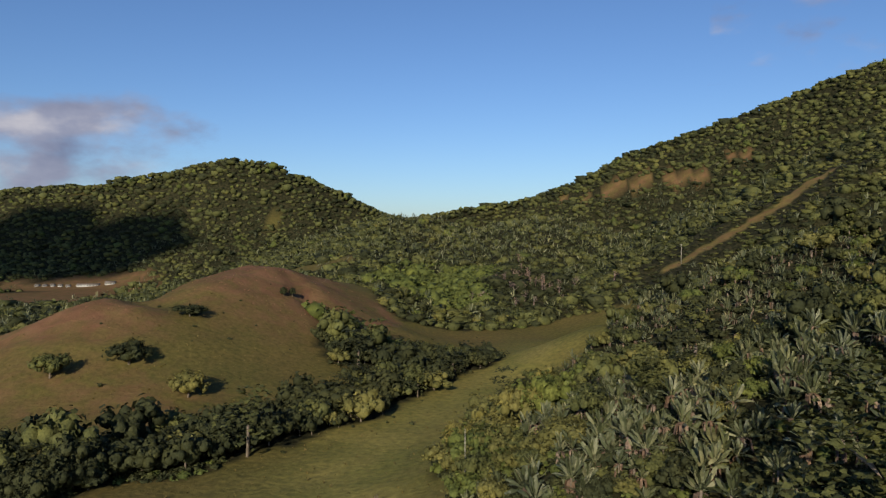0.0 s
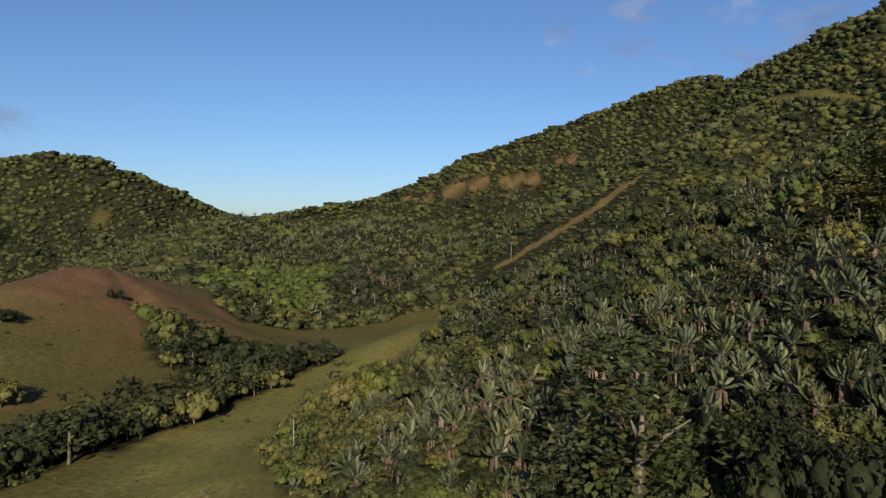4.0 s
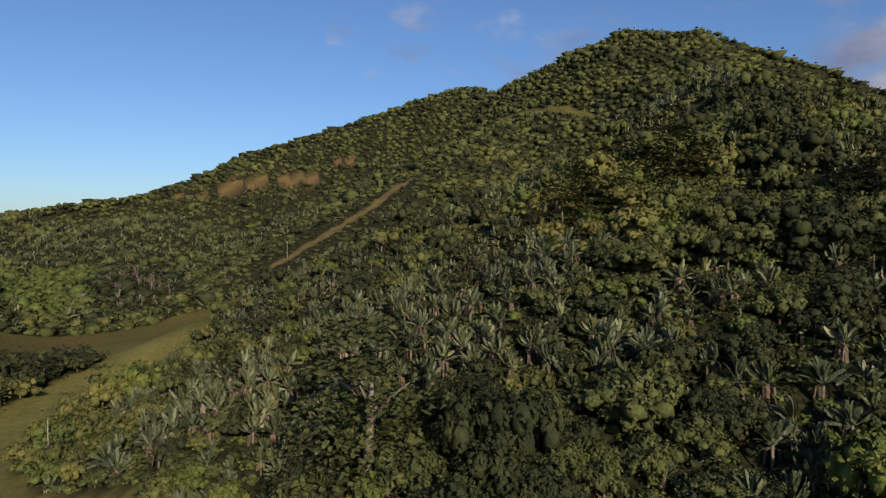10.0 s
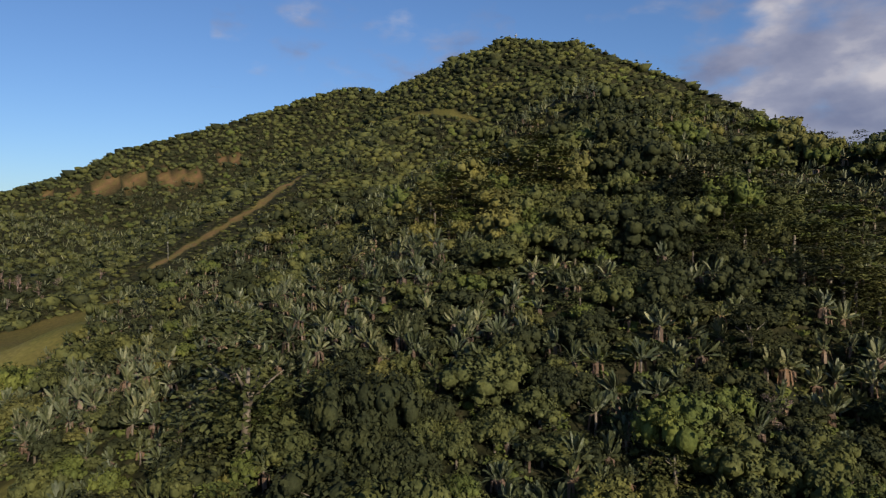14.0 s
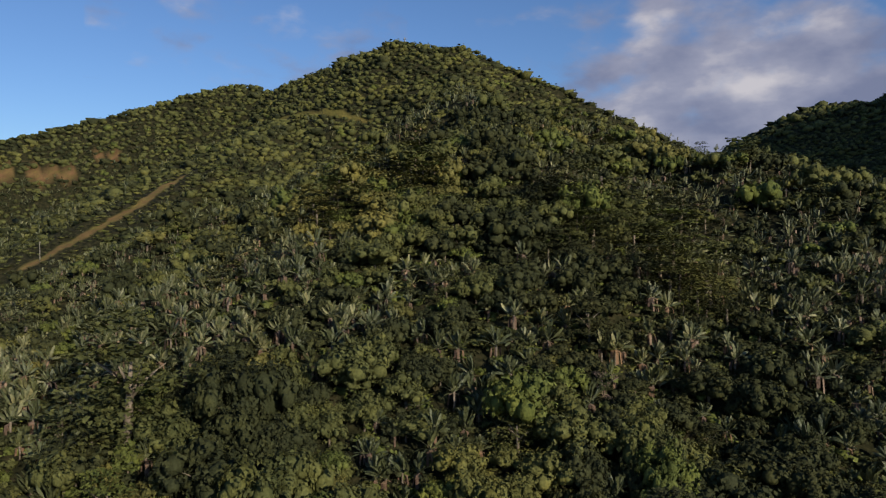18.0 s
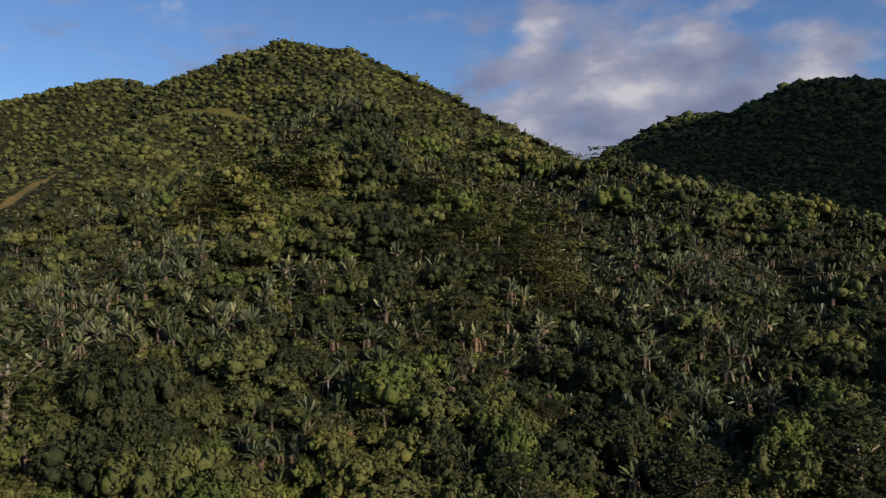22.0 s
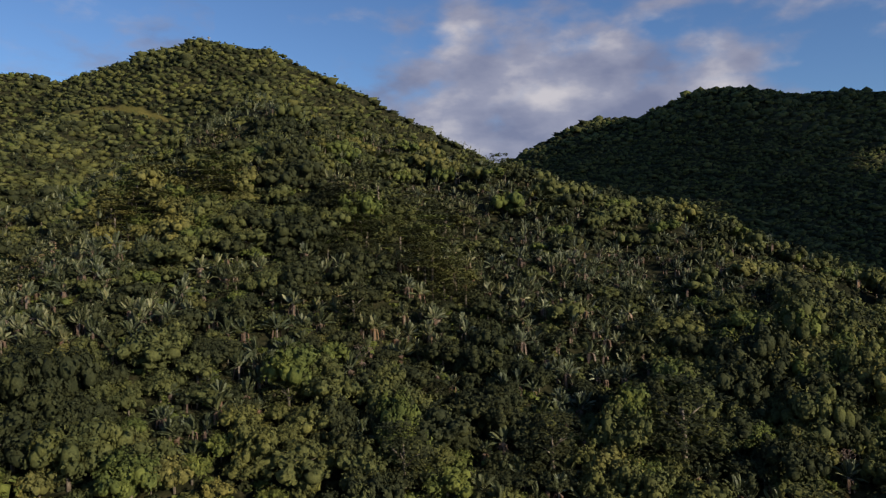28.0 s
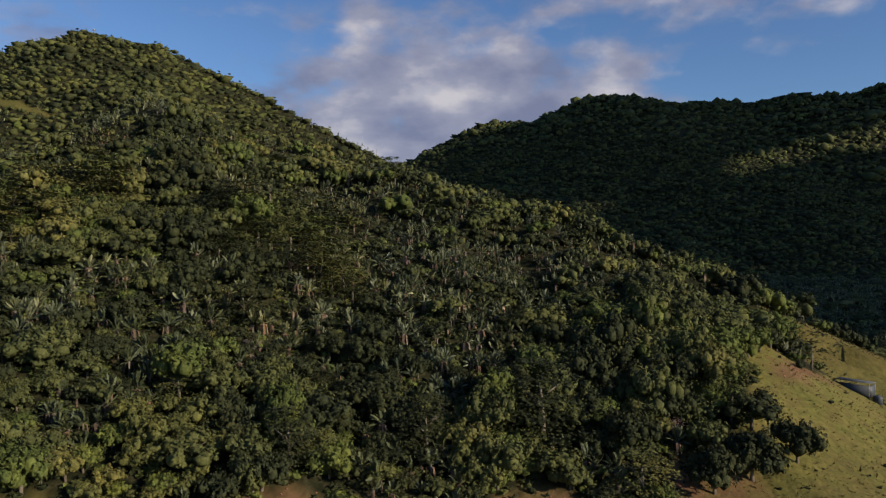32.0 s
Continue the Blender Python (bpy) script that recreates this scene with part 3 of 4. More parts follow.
# x, y, radius, share: where fan palms stand thick (or, below nought, are missing)
PALM_STANDS = [(168, 40, 18, -0.7), (126, 112, 14, -0.5), (195, 43, 13, -0.5), (145, 12, 11, -0.6), (75, 97, 32, 0.7), (105, 116, 22, 0.5), (112, 240, 55, 0.45), (40, 112, 26, 0.45), (40, 150, 22, 0.35), (67, 76, 13, 0.4), (88, 53, 10, 0.5), (106, 33, 11, 0.5), (107, 8, 9, 0.35),
               (180, 0, 45, 0.45), (137, -15, 24, 0.45), (215, 60, 40, 0.35), (100, -28, 9, 0.5), (205, -40, 30, 0.4), (75, 640, 110, 0.45), (10, 560, 60, 0.2),
               (138, 88, 22, -0.7), (56, 58, 17, -0.55), (118, -46, 13, -0.6), (158, -78, 22, -0.9), (85, -4, 8, -0.5), (0, 490, 60, -0.9), (3, 130, 13, -0.6), (3, 165, 14, -0.7), (350, 560, 150, -0.3)]


def palm_share(xs, ys):
    """Where the fan palms stand thickest."""
    f = 0.24 + 0.35 * rough(xs, ys, 45, 21) + 0.25 * rough(xs, ys, 18, 22)
    for x, y, r, k in PALM_STANDS:
        f = f + k * np.exp(-((xs - x) ** 2 + (ys - y) ** 2) / r ** 2)
    f = f + 0.7 * np.exp(-(line_distance([(285, 210), (255, 186), (235, 190)], xs, ys) / 16) ** 2)
    f = f - 1.5 * ((line_distance(GULLY, xs, ys) < 16) | (line_distance(GULLY_HEAD, xs, ys) < 22) | (line_distance(HEDGE, xs, ys) < 8))
    f = f - 0.25 * (np.hypot(xs, ys) > 900) - 0.6 * (land(xs, ys) > 165)
    return np.clip(f, 0.0, 0.85)


LEAVES = [LEAF, LEAF_DARK, LEAF_OLIVE, LEAF_LIME]


def tree_template(crown_shape, radius, lift, slot, trunk=True):
    """Crown scaled to its radius on top of a short trunk, as arrays."""
    v, l, t, s = crown_shape.arrays()
    v = v * radius + (0, 0, lift)
    s = s * 0 + slot
    if trunk:
        sh = Shape()
        tube(sh, [(0, 0, -1.0), (0.1, 0, lift + 0.5 * radius)], [0.22, 0.12], 4, 4)
        tv, tl, tt, ts = sh.arrays()
        l, v, t, s = np.concatenate([l, tl + len(v)]), np.concatenate([v, tv]), np.concatenate([t, tt]), np.concatenate([s, ts])
    return v, l, t, s


# x, y, radius, tone: darker below nought, yellower above; dark leaf in the bowl paints its shade
STANDS_AND_SHADE = [(118, -6, 24, -1.0), (66, 98, 26, -0.5), (165, 42, 15, 0.9), (126, 110, 14, 0.5), (95, 112, 36, -0.15), (118, 150, 45, 0.4), (185, 50, 40, -0.4), (88, 42, 20, -0.3), (120, 240, 55, 0.4), (158, -80, 20, 0.45), (120, -47, 9, 0.4), (101, -4, 7, 0.9), (84, -4, 6, 0.9), (138, 92, 28, 0.7), (123, 115, 22, 0.5), (9, 125, 15, 1.5), (7, 155, 13, 1.4), (12, 180, 12, 0.9), (38, 80, 14, -0.5), (46, 60, 10, 0.5), (130, 15, 26, -0.6), (150, -20, 38, -0.45), (205, 300, 110, -0.4), (40, 112, 30, 0.3), (300, 330, 70, 0.2), (205, 158, 20, -1.1), (228, 166, 16, -0.8), (230, 225, 24, -0.6), (200, -80, 40, -0.3)]


def leaf_kind(xs, ys, n):
    """Which foliage each tree has: darker in the gully, lime and olive by stands; in dell and bowl dark leaves stand in
    for shade.
    """
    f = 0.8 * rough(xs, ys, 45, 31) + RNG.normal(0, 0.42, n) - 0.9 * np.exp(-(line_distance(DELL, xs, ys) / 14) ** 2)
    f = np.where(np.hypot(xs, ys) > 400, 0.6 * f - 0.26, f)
    for x, y, r, k in STANDS_AND_SHADE:
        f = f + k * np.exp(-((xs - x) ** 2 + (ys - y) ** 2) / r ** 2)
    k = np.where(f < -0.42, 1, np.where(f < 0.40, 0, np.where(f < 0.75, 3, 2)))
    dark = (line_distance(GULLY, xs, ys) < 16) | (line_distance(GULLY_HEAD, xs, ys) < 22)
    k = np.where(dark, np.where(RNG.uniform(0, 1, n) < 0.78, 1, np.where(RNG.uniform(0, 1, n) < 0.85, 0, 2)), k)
    k = np.where(((xs + 5) / 48) ** 2 + ((ys - 490) / 75) ** 2 < 1, 3, k)
    k = np.where(((xs - 62) / 36) ** 2 + ((ys - 465) / 42) ** 2 < 1, 1, k)
    return np.where(line_distance(HEDGE, xs, ys) < 7, 3, k)


BANDS = [
    # name, from, to, spacing, leaf clumps, clump size, crown radius, body level, palm leaves, leaf segments
    ("near_woods", 0, 205, 4.6, 820, 0.060, 4.0, 1, 20, 2),
    ("middle_woods", 205, 340, 5.0, 150, 0.105, 4.2, 1, 13, 1),
    ("upper_woods", 340, 580, 5.4, 34, 0.15, 4.6, 1, 7, 1),
    ("high_woods", 580, 860, 5.5, 8, 0.20, 4.5, 1, 5, 1),
    ("far_woods", 860, 1250, 5.8, 3, 0.2, 4.8, 1, 0, 1),
    ("range_woods", 1250, 2300, 9.6, 0, 0.2, 7.4, 1, 0, 1),
]
WORDS = {"near_woods": "dense green hillside woods of broadleaf trees and fan palms", "middle_woods": "dense green woods with pale fan palms on the slope",
         "upper_woods": "mixed green woods covering the mountain flank", "high_woods": "green woods high on the mountain and valley head", "far_woods": "dark green woods on the far hills", "range_woods": "dark woods on the shaded eastern range"}
nearest = []
for name, lo, hi, gap, count, size, radius, level, leaves, segments in BANDS:
    xs, ys = scatter(lo, hi, gap)
    k = seen(xs, ys, 8)
    xs, ys = xs[k], ys[k]
    fresh = len(xs)
    if lo < 340:
        # palm stands are thicker than the rest of the wood
        px, py = scatter(lo, hi, 3.3)
        k = seen(px, py, 8) & (RNG.uniform(0, 1, len(px)) < 0.5 * palm_share(px, py) - 0.1)
        xs, ys = np.concatenate([xs, px[k]]), np.concatenate([ys, py[k]])
    zs, n = land(xs, ys), len(xs)
    is_palm = ((RNG.uniform(0, 1, n) < palm_share(xs, ys)) & (leaves > 0)) | (np.arange(n) >= fresh)
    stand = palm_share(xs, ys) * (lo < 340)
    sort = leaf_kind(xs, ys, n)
    # trees among the palms turn dark: the gaps' shade put into leaf colour
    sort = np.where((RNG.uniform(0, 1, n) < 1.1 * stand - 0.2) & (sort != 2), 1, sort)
    variant = RNG.integers(0, 4, n)
    templates = []
    for slot in range(4):
        for seed in range(4):
            if lo < 340 and seed == 3:
                sh = tiered(70 + slot, max(count, 220), size * 0.75)
            else:
                sh = crown(10 * slot + seed + int(lo), count, size, 1.0 + 0.15 * (seed - 1), 16 if lo < 205 else (10 if lo < 340 else 5), level, 0.68 if lo < 205 else (0.76 if lo < 340 else 0.94))
            templates.append(tree_template(sh, radius, radius * (0.10 if lo < 340 else -0.42), slot, lo < 340))
    for seed in range(4):
        if leaves:
            sh = palm_shape(200 + seed + int(lo), leaves, 2.9 if lo < 340 else 3.4, 0.25 if lo < 205 else (0.30 if lo < 340 else 0.45), 0.9 + 0.6 * seed, segments, 6 if lo < 205 else (2 if lo < 340 else 0), (5, 6, 4), lo < 340)
            # low bush at the palm's foot, in dark leaf to stand in for shade
            shade_bush = tree_template(crown(600 + seed, 90 if lo < 205 else 16, 0.17, 0.7, 5, 1, 0.6), 2.4, -0.6, 1, False)
            sh.add(shade_bush[0], np.split(shade_bush[1], np.cumsum(shade_bush[2])[:-1]), 1)
            templates.append(sh.arrays())
    tier_zone = sum(np.exp(-((xs - x) ** 2 + (ys - y) ** 2) / r ** 2) for x, y, r in ((126, 112, 18), (150, 106, 12), (168, 40, 20), (195, 43, 14), (145, 12, 12), (300, 330, 60)))
    tier = RNG.uniform(0, 1, n) < 0.05 + 0.9 * tier_zone
    variant = np.where(tier, 3, variant)
    variant = np.where((variant == 3) & ~tier & (lo < 340), 0, variant)
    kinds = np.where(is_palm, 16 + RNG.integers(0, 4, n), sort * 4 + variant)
    wide = np.clip(RNG.lognormal(0, 0.34 if lo < 340 else (0.24 if lo < 580 else 0.16), n), 0.5, 2.1)
    gully = (line_distance(GULLY, xs, ys) < 20) | (line_distance(GULLY_HEAD, xs, ys) < 26)
    wide = np.where(gully, wide * 1.25, wide)
    big = sum(np.exp(-((xs - x) ** 2 + (ys - y) ** 2) / r ** 2) for x, y, r in ((158, -80, 24), (120, -48, 12), (50, 62, 18), (85, 0, 10), (0, 490, 60))) * ~is_palm
    wide = wide * (1 + 0.3 * big) * np.where(tier & ~is_palm, 1.6, 1.0)
    tall = wide * RNG.uniform(0.75, 1.3, n) * (1 + 0.4 * big)
    tall, wide = np.where(is_palm, np.clip(tall, 0.85, 1.35), tall * (1 - 0.38 * stand)), np.where(is_palm, np.clip(wide, 0.8, 1.2), wide * (1 - 0.25 * stand))
    if lo >= 340:
        wide = wide * (1.2 if lo >= 580 else 1.1)
        tall = wide * RNG.uniform(0.6, 0.95, n) * np.where(is_palm, 1.5, 1.0)
    low = np.clip(line_distance(TRACK, xs, ys) / 40, 0.3, 1.0)
    wide, tall = wide * (0.4 + 0.6 * low), tall * low
    scales = np.stack([wide, tall], -1)
    places, turns = np.stack([xs, ys, zs], -1), RNG.uniform(0, 6.2832, n)
    rest = np.ones(n, bool)
    if lo == 0:
        # the front of the wood, tree by tree
        d = np.hypot(xs + 15, ys + 40)
        order = np.argsort(d)
        palms, broad = [i for i in order if is_palm[i]][:270], [i for i in order if not is_palm[i]][:300]
        rest[palms] = rest[broad] = False
        nearest = [(int(kinds[i]), places[i], scales[i], turns[i]) for i in (*palms, *broad)]
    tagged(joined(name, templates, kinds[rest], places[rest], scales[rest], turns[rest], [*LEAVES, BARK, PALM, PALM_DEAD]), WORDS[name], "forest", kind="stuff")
    print(name, n, sum((len(templates[q][1]) - 2 * len(templates[q][2])) * int((kinds == q).sum()) for q in range(len(templates))))

# ---- single trees ----
LEAF_WORDS = ["green broadleaf tree with a dense rounded crown", "dark green broadleaf tree with a shaded crown", "olive yellow-green broadleaf tree on the slope", "bright lime green broadleaf tree in the wood"]
TIER_WORDS = ["green tree with flat spreading leaf tiers", "dark green tree with flat layered branches", "olive tree with flat yellowish leaf tiers", "bright green tree with flat spreading tiers"]
TRUNKS = [trunk_shape(300 + k, 3.4, 0.2, 4, 1.5).mesh("trunk", [BARK]) for k in range(3)]
crowns = {}


def broadleaf_tree(kind, m, name="broadleaf_tree", group="trees on the near slope", label=""):
    """A broadleaf tree: trunk with limbs, and its crown."""
    slot, seed = kind // 4, kind % 4
    if name != "broadleaf_tree":
        kind += 100
    if kind not in crowns:
        sh = tiered(70 + slot, 1500, 0.045) if seed == 3 else crown(10 * slot + seed, 1500, 0.054, 1.05 + 0.15 * (seed - 1), 22, 1, 0.66)
        if kind >= 100:
            sh = crown(900 + 10 * slot + seed, 1800, 0.052, 1.1 + 0.12 * (seed - 1), 22, 1, 0.66)
        v, l, t, s = sh.arrays()
        crowns[kind] = mesh_from("crown", v * 3.9 + (0, 0, 0.3), l, t, [LEAVES[slot]], None, True)
    root = new(name)
    root.matrix_world = m
    part("trunk", TRUNKS[seed % 3], None, root)
    part("crown", crowns[kind], None, root)
    return tagged(root, label or (TIER_WORDS if seed == 3 else LEAF_WORDS)[slot], "tree", group)


PALM_LEAVES = [palm_leaf(2.6 + 0.25 * k, 0.24 + 0.02 * k, 3).mesh("leaf", [PALM]) for k in range(3)]
DRY = Shape()
DRY.quads(np.array([[(-0.10, 0, 0), (0.10, 0, 0), (0.24, 0.75, -0.25), (-0.22, 0.75, -0.25)], [(-0.22, 0.75, -0.25), (0.24, 0.75, -0.25), (0.16, 1.0, -2.0), (-0.2, 1.05, -1.9)]], float))
DRY_LEAF = DRY.mesh("dead_leaf", [PALM_DEAD])
stems, fans = {}, {}


def fan_palm(kind, m, fine):
    """A fan palm: stem, paddle leaves in a fan, and a skirt of dead ones."""
    seed = kind - 16
    height = 0.8 + 0.6 * seed
    if seed not in stems:
        sh = Shape()
        tube(sh, [(0, 0, -0.6), (0.08, -0.05, height * 0.5), (0, 0, height + 0.15)], [0.22, 0.17, 0.19], 7)
        stems[seed] = sh.mesh("stem", [BARK])
        fans[seed] = palm_shape(200 + seed, 24, 2.8, 0.25, 0, 3, 0, (0, 0, 0)).mesh("leaf_fan", [PALM])
    root = new("fan_palm")
    root.matrix_world = m
    part("stem", stems[seed], None, root)
    rng = np.random.default_rng(int(abs(m.translation.x * 31 + m.translation.y * 17)) + seed)
    if fine:
        for turn in leaf_turns(rng, 20):
            leaf = part("leaf", PALM_LEAVES[int(rng.integers(0, 3))], None, root)
            leaf.matrix_local = Matrix.Translation((0, 0, height)) @ turn
    else:
        part("leaf_fan", fans[seed], None, root).location = (0, 0, height)
    for k in range(6):
        dry = part("dead_leaf", DRY_LEAF, None, root)
        dry.matrix_local = Matrix.Translation((0, 0, height)) @ Matrix.Rotation(rng.uniform(0, 6.28), 4, "Z")
    return tagged(root, "tall pale green fan palm with dead brown skirt" if seed > 1 else "low pale green fan palm among the trees", "palm", "fan palms on the near slope")


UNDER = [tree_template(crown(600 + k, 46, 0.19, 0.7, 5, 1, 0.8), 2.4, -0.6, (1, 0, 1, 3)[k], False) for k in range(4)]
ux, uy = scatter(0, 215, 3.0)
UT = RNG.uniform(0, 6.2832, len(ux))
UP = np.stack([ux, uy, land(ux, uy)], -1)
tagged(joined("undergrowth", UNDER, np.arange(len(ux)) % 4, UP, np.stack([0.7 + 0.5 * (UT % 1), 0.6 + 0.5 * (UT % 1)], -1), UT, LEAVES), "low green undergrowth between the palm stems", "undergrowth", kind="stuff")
count_fine = 0
for kind, place, (w, h), turn in nearest:
    m = Matrix.LocRotScale(Vector(place), Euler((0, 0, turn)), Vector((w, w, h)))
    if kind >= 16:
        count_fine += 1
        fan_palm(kind, m, count_fine <= 150)
    else:
        broadleaf_tree(kind, m)


def place(x, y, turn=0.0, sink=0.0, wide=1.0, tall=None):
    return Matrix.LocRotScale(Vector((x, y, ground_at(x, y) - sink)), Euler((0, 0, radians(turn))), Vector((wide, wide, tall or wide)))


# trees that stand alone in the grass
for x, y, kind, w, h, name, label in (
        (-106, 234, 4, 2.0, 1.75, "pasture_tree", "dark spreading tree alone on the pasture"),
        (-126, 222, 0, 1.75, 1.75, "pasture_tree", "round dark green tree alone on the grass"),
        (-81, 220, 8, 1.75, 1.8, "pasture_tree", "thin olive tree with a pale patch beside it"),
        (-101, 277, 5, 1.9, 1.0, "pasture_bush", "low dark spreading bush on the hillside"),
        (-74, 323, 4, 0.55, 1.0, "pasture_tree", "small upright dark tree by the gully"),
        (-71, 327, 6, 0.5, 0.8, "pasture_tree", "small upright dark tree by the gully"),
        (33, 252, 0, 1.3, 1.15, "pasture_tree", "green tree at the edge of the valley grass"),
        (28, 246, 5, 0.9, 0.9, "pasture_tree", "dark bush beside a green tree"),
        (142, -101, 6, 2.1, 1.7, "edge_tree", "dark open-crowned tree on the grass slope"),
        (127, -100, 4, 1.9, 2.4, "edge_tree", "broad green tree below the grass slope"),
        (118, -92, 4, 1.7, 2.2, "edge_tree", "broad dark green tree below the slope"),
        (297, -116, 1, 2.2, 1.7, "ridge_tree", "round dark tree on the grass ridge"),
        (228, -112, 12, 2.6, 2.3, "ridge_tree", "large sunlit green tree above the red bank"),
        (218, -106, 4, 2.4, 2.0, "ridge_tree", "large dark tree above the red bank"),
        (240, -118, 12, 2.2, 1.7, "ridge_tree", "bright green tree at the grass edge"),
        (206, -99, 0, 1.9, 1.7, "ridge_tree", "green tree at the top of the slope"),
        (180, -103, 12, 1.8, 2.1, "ridge_tree", "sunlit green tree at the top of the red bank"),
        (190, -107, 4, 1.7, 2.0, "ridge_tree", "dark green tree at the top of the red bank"),
        (171, -99, 13, 1.6, 2.1, "ridge_tree", "bright green tree where the wood meets grass"),
        (201, -111, 14, 1.8, 2.1, "ridge_tree", "sunlit green tree above the red bank"),
        (212, -114, 0, 1.8, 1.9, "ridge_tree", "green tree on the edge of the bank"),
        (163, -92, 12, 2.2, 2.5, "edge_tree", "tall sunlit green tree at the wood's end"),
        (153, -85, 5, 2.1, 2.4, "edge_tree", "tall dark tree at the wood's end"),
        (147, -92, 12, 1.9, 1.8, "edge_tree", "bright green tree at the wood's end"),
        (138, -82, 6, 1.9, 2.0, "edge_tree", "tall dark tree above the bare strip"),
        (175, -86, 4, 2.2, 2.4, "edge_tree", "tall dark green tree at the wood's end"),
        (186, -92, 1, 2.0, 2.1, "edge_tree", "tall green tree above the grass slope"),
        (131, -91, 0, 1.5, 1.8, "edge_tree", "low dark tree below the slope"),
        (136, -110, 5, 1.6, 2.0, "edge_tree", "broad dark bush on the grass slope")):
    broadleaf_tree(kind, place(x, y, x * 7 % 360, 0.2, w, h), name, "", label)

BARE = [spray(400 + k, 5.0).mesh("bare_crown", [TWIG]) for k in range(3)]


def bare_tree(x, y, size, k):
    root = new("bare_tree")
    root.matrix_world = place(x, y, k * 70, 0.1, size)
    part("bare_crown", BARE[k % 3], None, root)
    return tagged(root, "leafless pinkish grey tree among the palms", "tree", "bare trees in the wood")


for k, (x, y, size) in enumerate(((47, 200, 1.7), (52, 206, 1.9), (42, 196, 1.6), (56, 198, 1.7), (38, 188, 1.6), (48, 190, 1.8), (60, 208, 1.7), (34, 180, 1.5), (30, 172, 1.5), (44, 210, 1.6), (50, 182, 1.6), (40, 176, 1.5), (50, 168, 1.5), (54, 171, 1.3), (46, 164, 1.2), (36, 140, 1.1), (40, 146, 1.2), (33, 152, 1.0), (55, 150, 1.0), (122, 63, 1.2), (104, 12, 1.2), (-13, 132, 0.9), (134, -84, 1.2), (80, 330, 1.2), (92, 345, 1.3))):
    bare_tree(x, y, size, k)


RNG_BARE = np.random.default_rng(77)
GREY = spray(410, 6.0, 3, 0, 2).mesh("bare_crown", [TWIG])
for k in range(34):
    x, y = 58 + RNG_BARE.normal(0, 18), 462 + RNG_BARE.normal(0, 20)
    if wooded(np.array([x]), np.array([y]))[0]:
        root = new("bare_tree")
        root.matrix_world = place(x, y, k * 37, 0.1, 1.5, 1.7)
        part("bare_crown", GREY, None, root)
        tagged(root, "leafless grey-brown tree in the valley wood", "tree", "bare trees in the valley")


# ---- poles, buildings ----
def utility_pole(x, y, height, label, thick=1.0, arm_too=True):
    root = new("utility_pole")
    root.matrix_world = place(x, y, 35)
    sh = Shape()
    tube(sh, [(0, 0, -1), (0, 0, height * 0.5), (0, 0, height)], [0.19 * thick, 0.16 * thick, 0.12 * thick], 8)
    part("post", sh, POLE_WOOD, root)
    if not arm_too:
        cap = Shape()
        tube(cap, [(0, 0, height), (0, 0, height + 0.12)], [0.16 * thick, 0.05], 8)
        part("cap", cap, POLE_WOOD, root)
        return tagged(root, label, "pole", "utility poles")
    arm = Shape()
    box(arm, (-0.9, -0.06, height - 0.75), (0.9, 0.06, height - 0.6))
    bar = part("crossarm", arm, POLE_WOOD, root)
    for u in (-0.8, 0.0, 0.8):
        cup = Shape()
        tube(cup, [(u, 0, height - 0.6), (u, 0, height - 0.45), (u, 0, height - 0.3)], [0.05, 0.09, 0.04], 6)
        part("insulator", cup, STONE, bar)
    return tagged(root, label, "pole", "utility poles")


utility_pole(141, 412, 12, "pale wooden utility pole beside the hillside track")
utility_pole(4, 126, 11.5, "thin pale wooden pole at the wood's edge", 0.55, False)


def gable(sh, x0, x1, y0, y1, z0, z1, over=0.4, slot=0):
    """A gabled roof slab, thick at the eaves."""
    ym = (y0 + y1) / 2
    a, b = x0 - over, x1 + over
    ring = [(y0 - over, z0), (ym, z1), (y1 + over, z0), (y1 + over, z0 - 0.2), (ym, z1 - 0.22), (y0 - over, z0 - 0.2)]
    v = [(a, y, z) for y, z in ring] + [(b, y, z) for y, z in ring]
    f = [(k, (k + 1) % 6, 6 + (k + 1) % 6, 6 + k) for k in range(6)] + [(0, 5, 4, 1), (1, 4, 3, 2), (6, 7, 10, 11), (7, 8, 9, 10)]
    sh.add(v, f, slot)


GLASS_DARK = surface("window_glass", (0.02, 0.025, 0.03), (0.04, 0.045, 0.05), 0.5, 0.15)


def house(x, y, turn, length, depth, height, name, label, roof, windows, rise=1.6):
    root = new(name)
    root.matrix_world = place(x, y, turn)
    walls = Shape()
    box(walls, (-length / 2, -depth / 2, -1.5), (length / 2, depth / 2, height))
    part("wall", walls, WHITE_WALL, root)
    top = Shape()
    gable(top, -length / 2, length / 2, -depth / 2, depth / 2, height + 0.1, height + rise)
    part("roof", top, roof, root)
    for k in range(windows):
        u = -length / 2 + length * (k + 0.5) / windows
        pane = Shape()
        box(pane, (u - 0.6, -depth / 2 - 0.05, 0.35 * height), (u + 0.6, -depth / 2 + 0.05, 0.85 * height))
        glass = part("window", pane, GLASS_DARK, root)
        sill = Shape()
        box(sill, (u - 0.75, -depth / 2 - 0.16, 0.35 * height - 0.12), (u + 0.75, -depth / 2 + 0.02, 0.35 * height))
        part("sill", sill, WHITE_WALL, glass)
    return tagged(root, label, "house", "houses on the plain")


house(-352, 690, 8, 20, 7, 1.7, "lodge", "long white lodge with a dark roof on the plain", ROOF_BROWN, 7, 0.9)
house(-331, 692, 8, 9, 6, 1.5, "outbuilding", "low white building with a dark roof", ROOF_BROWN, 4)
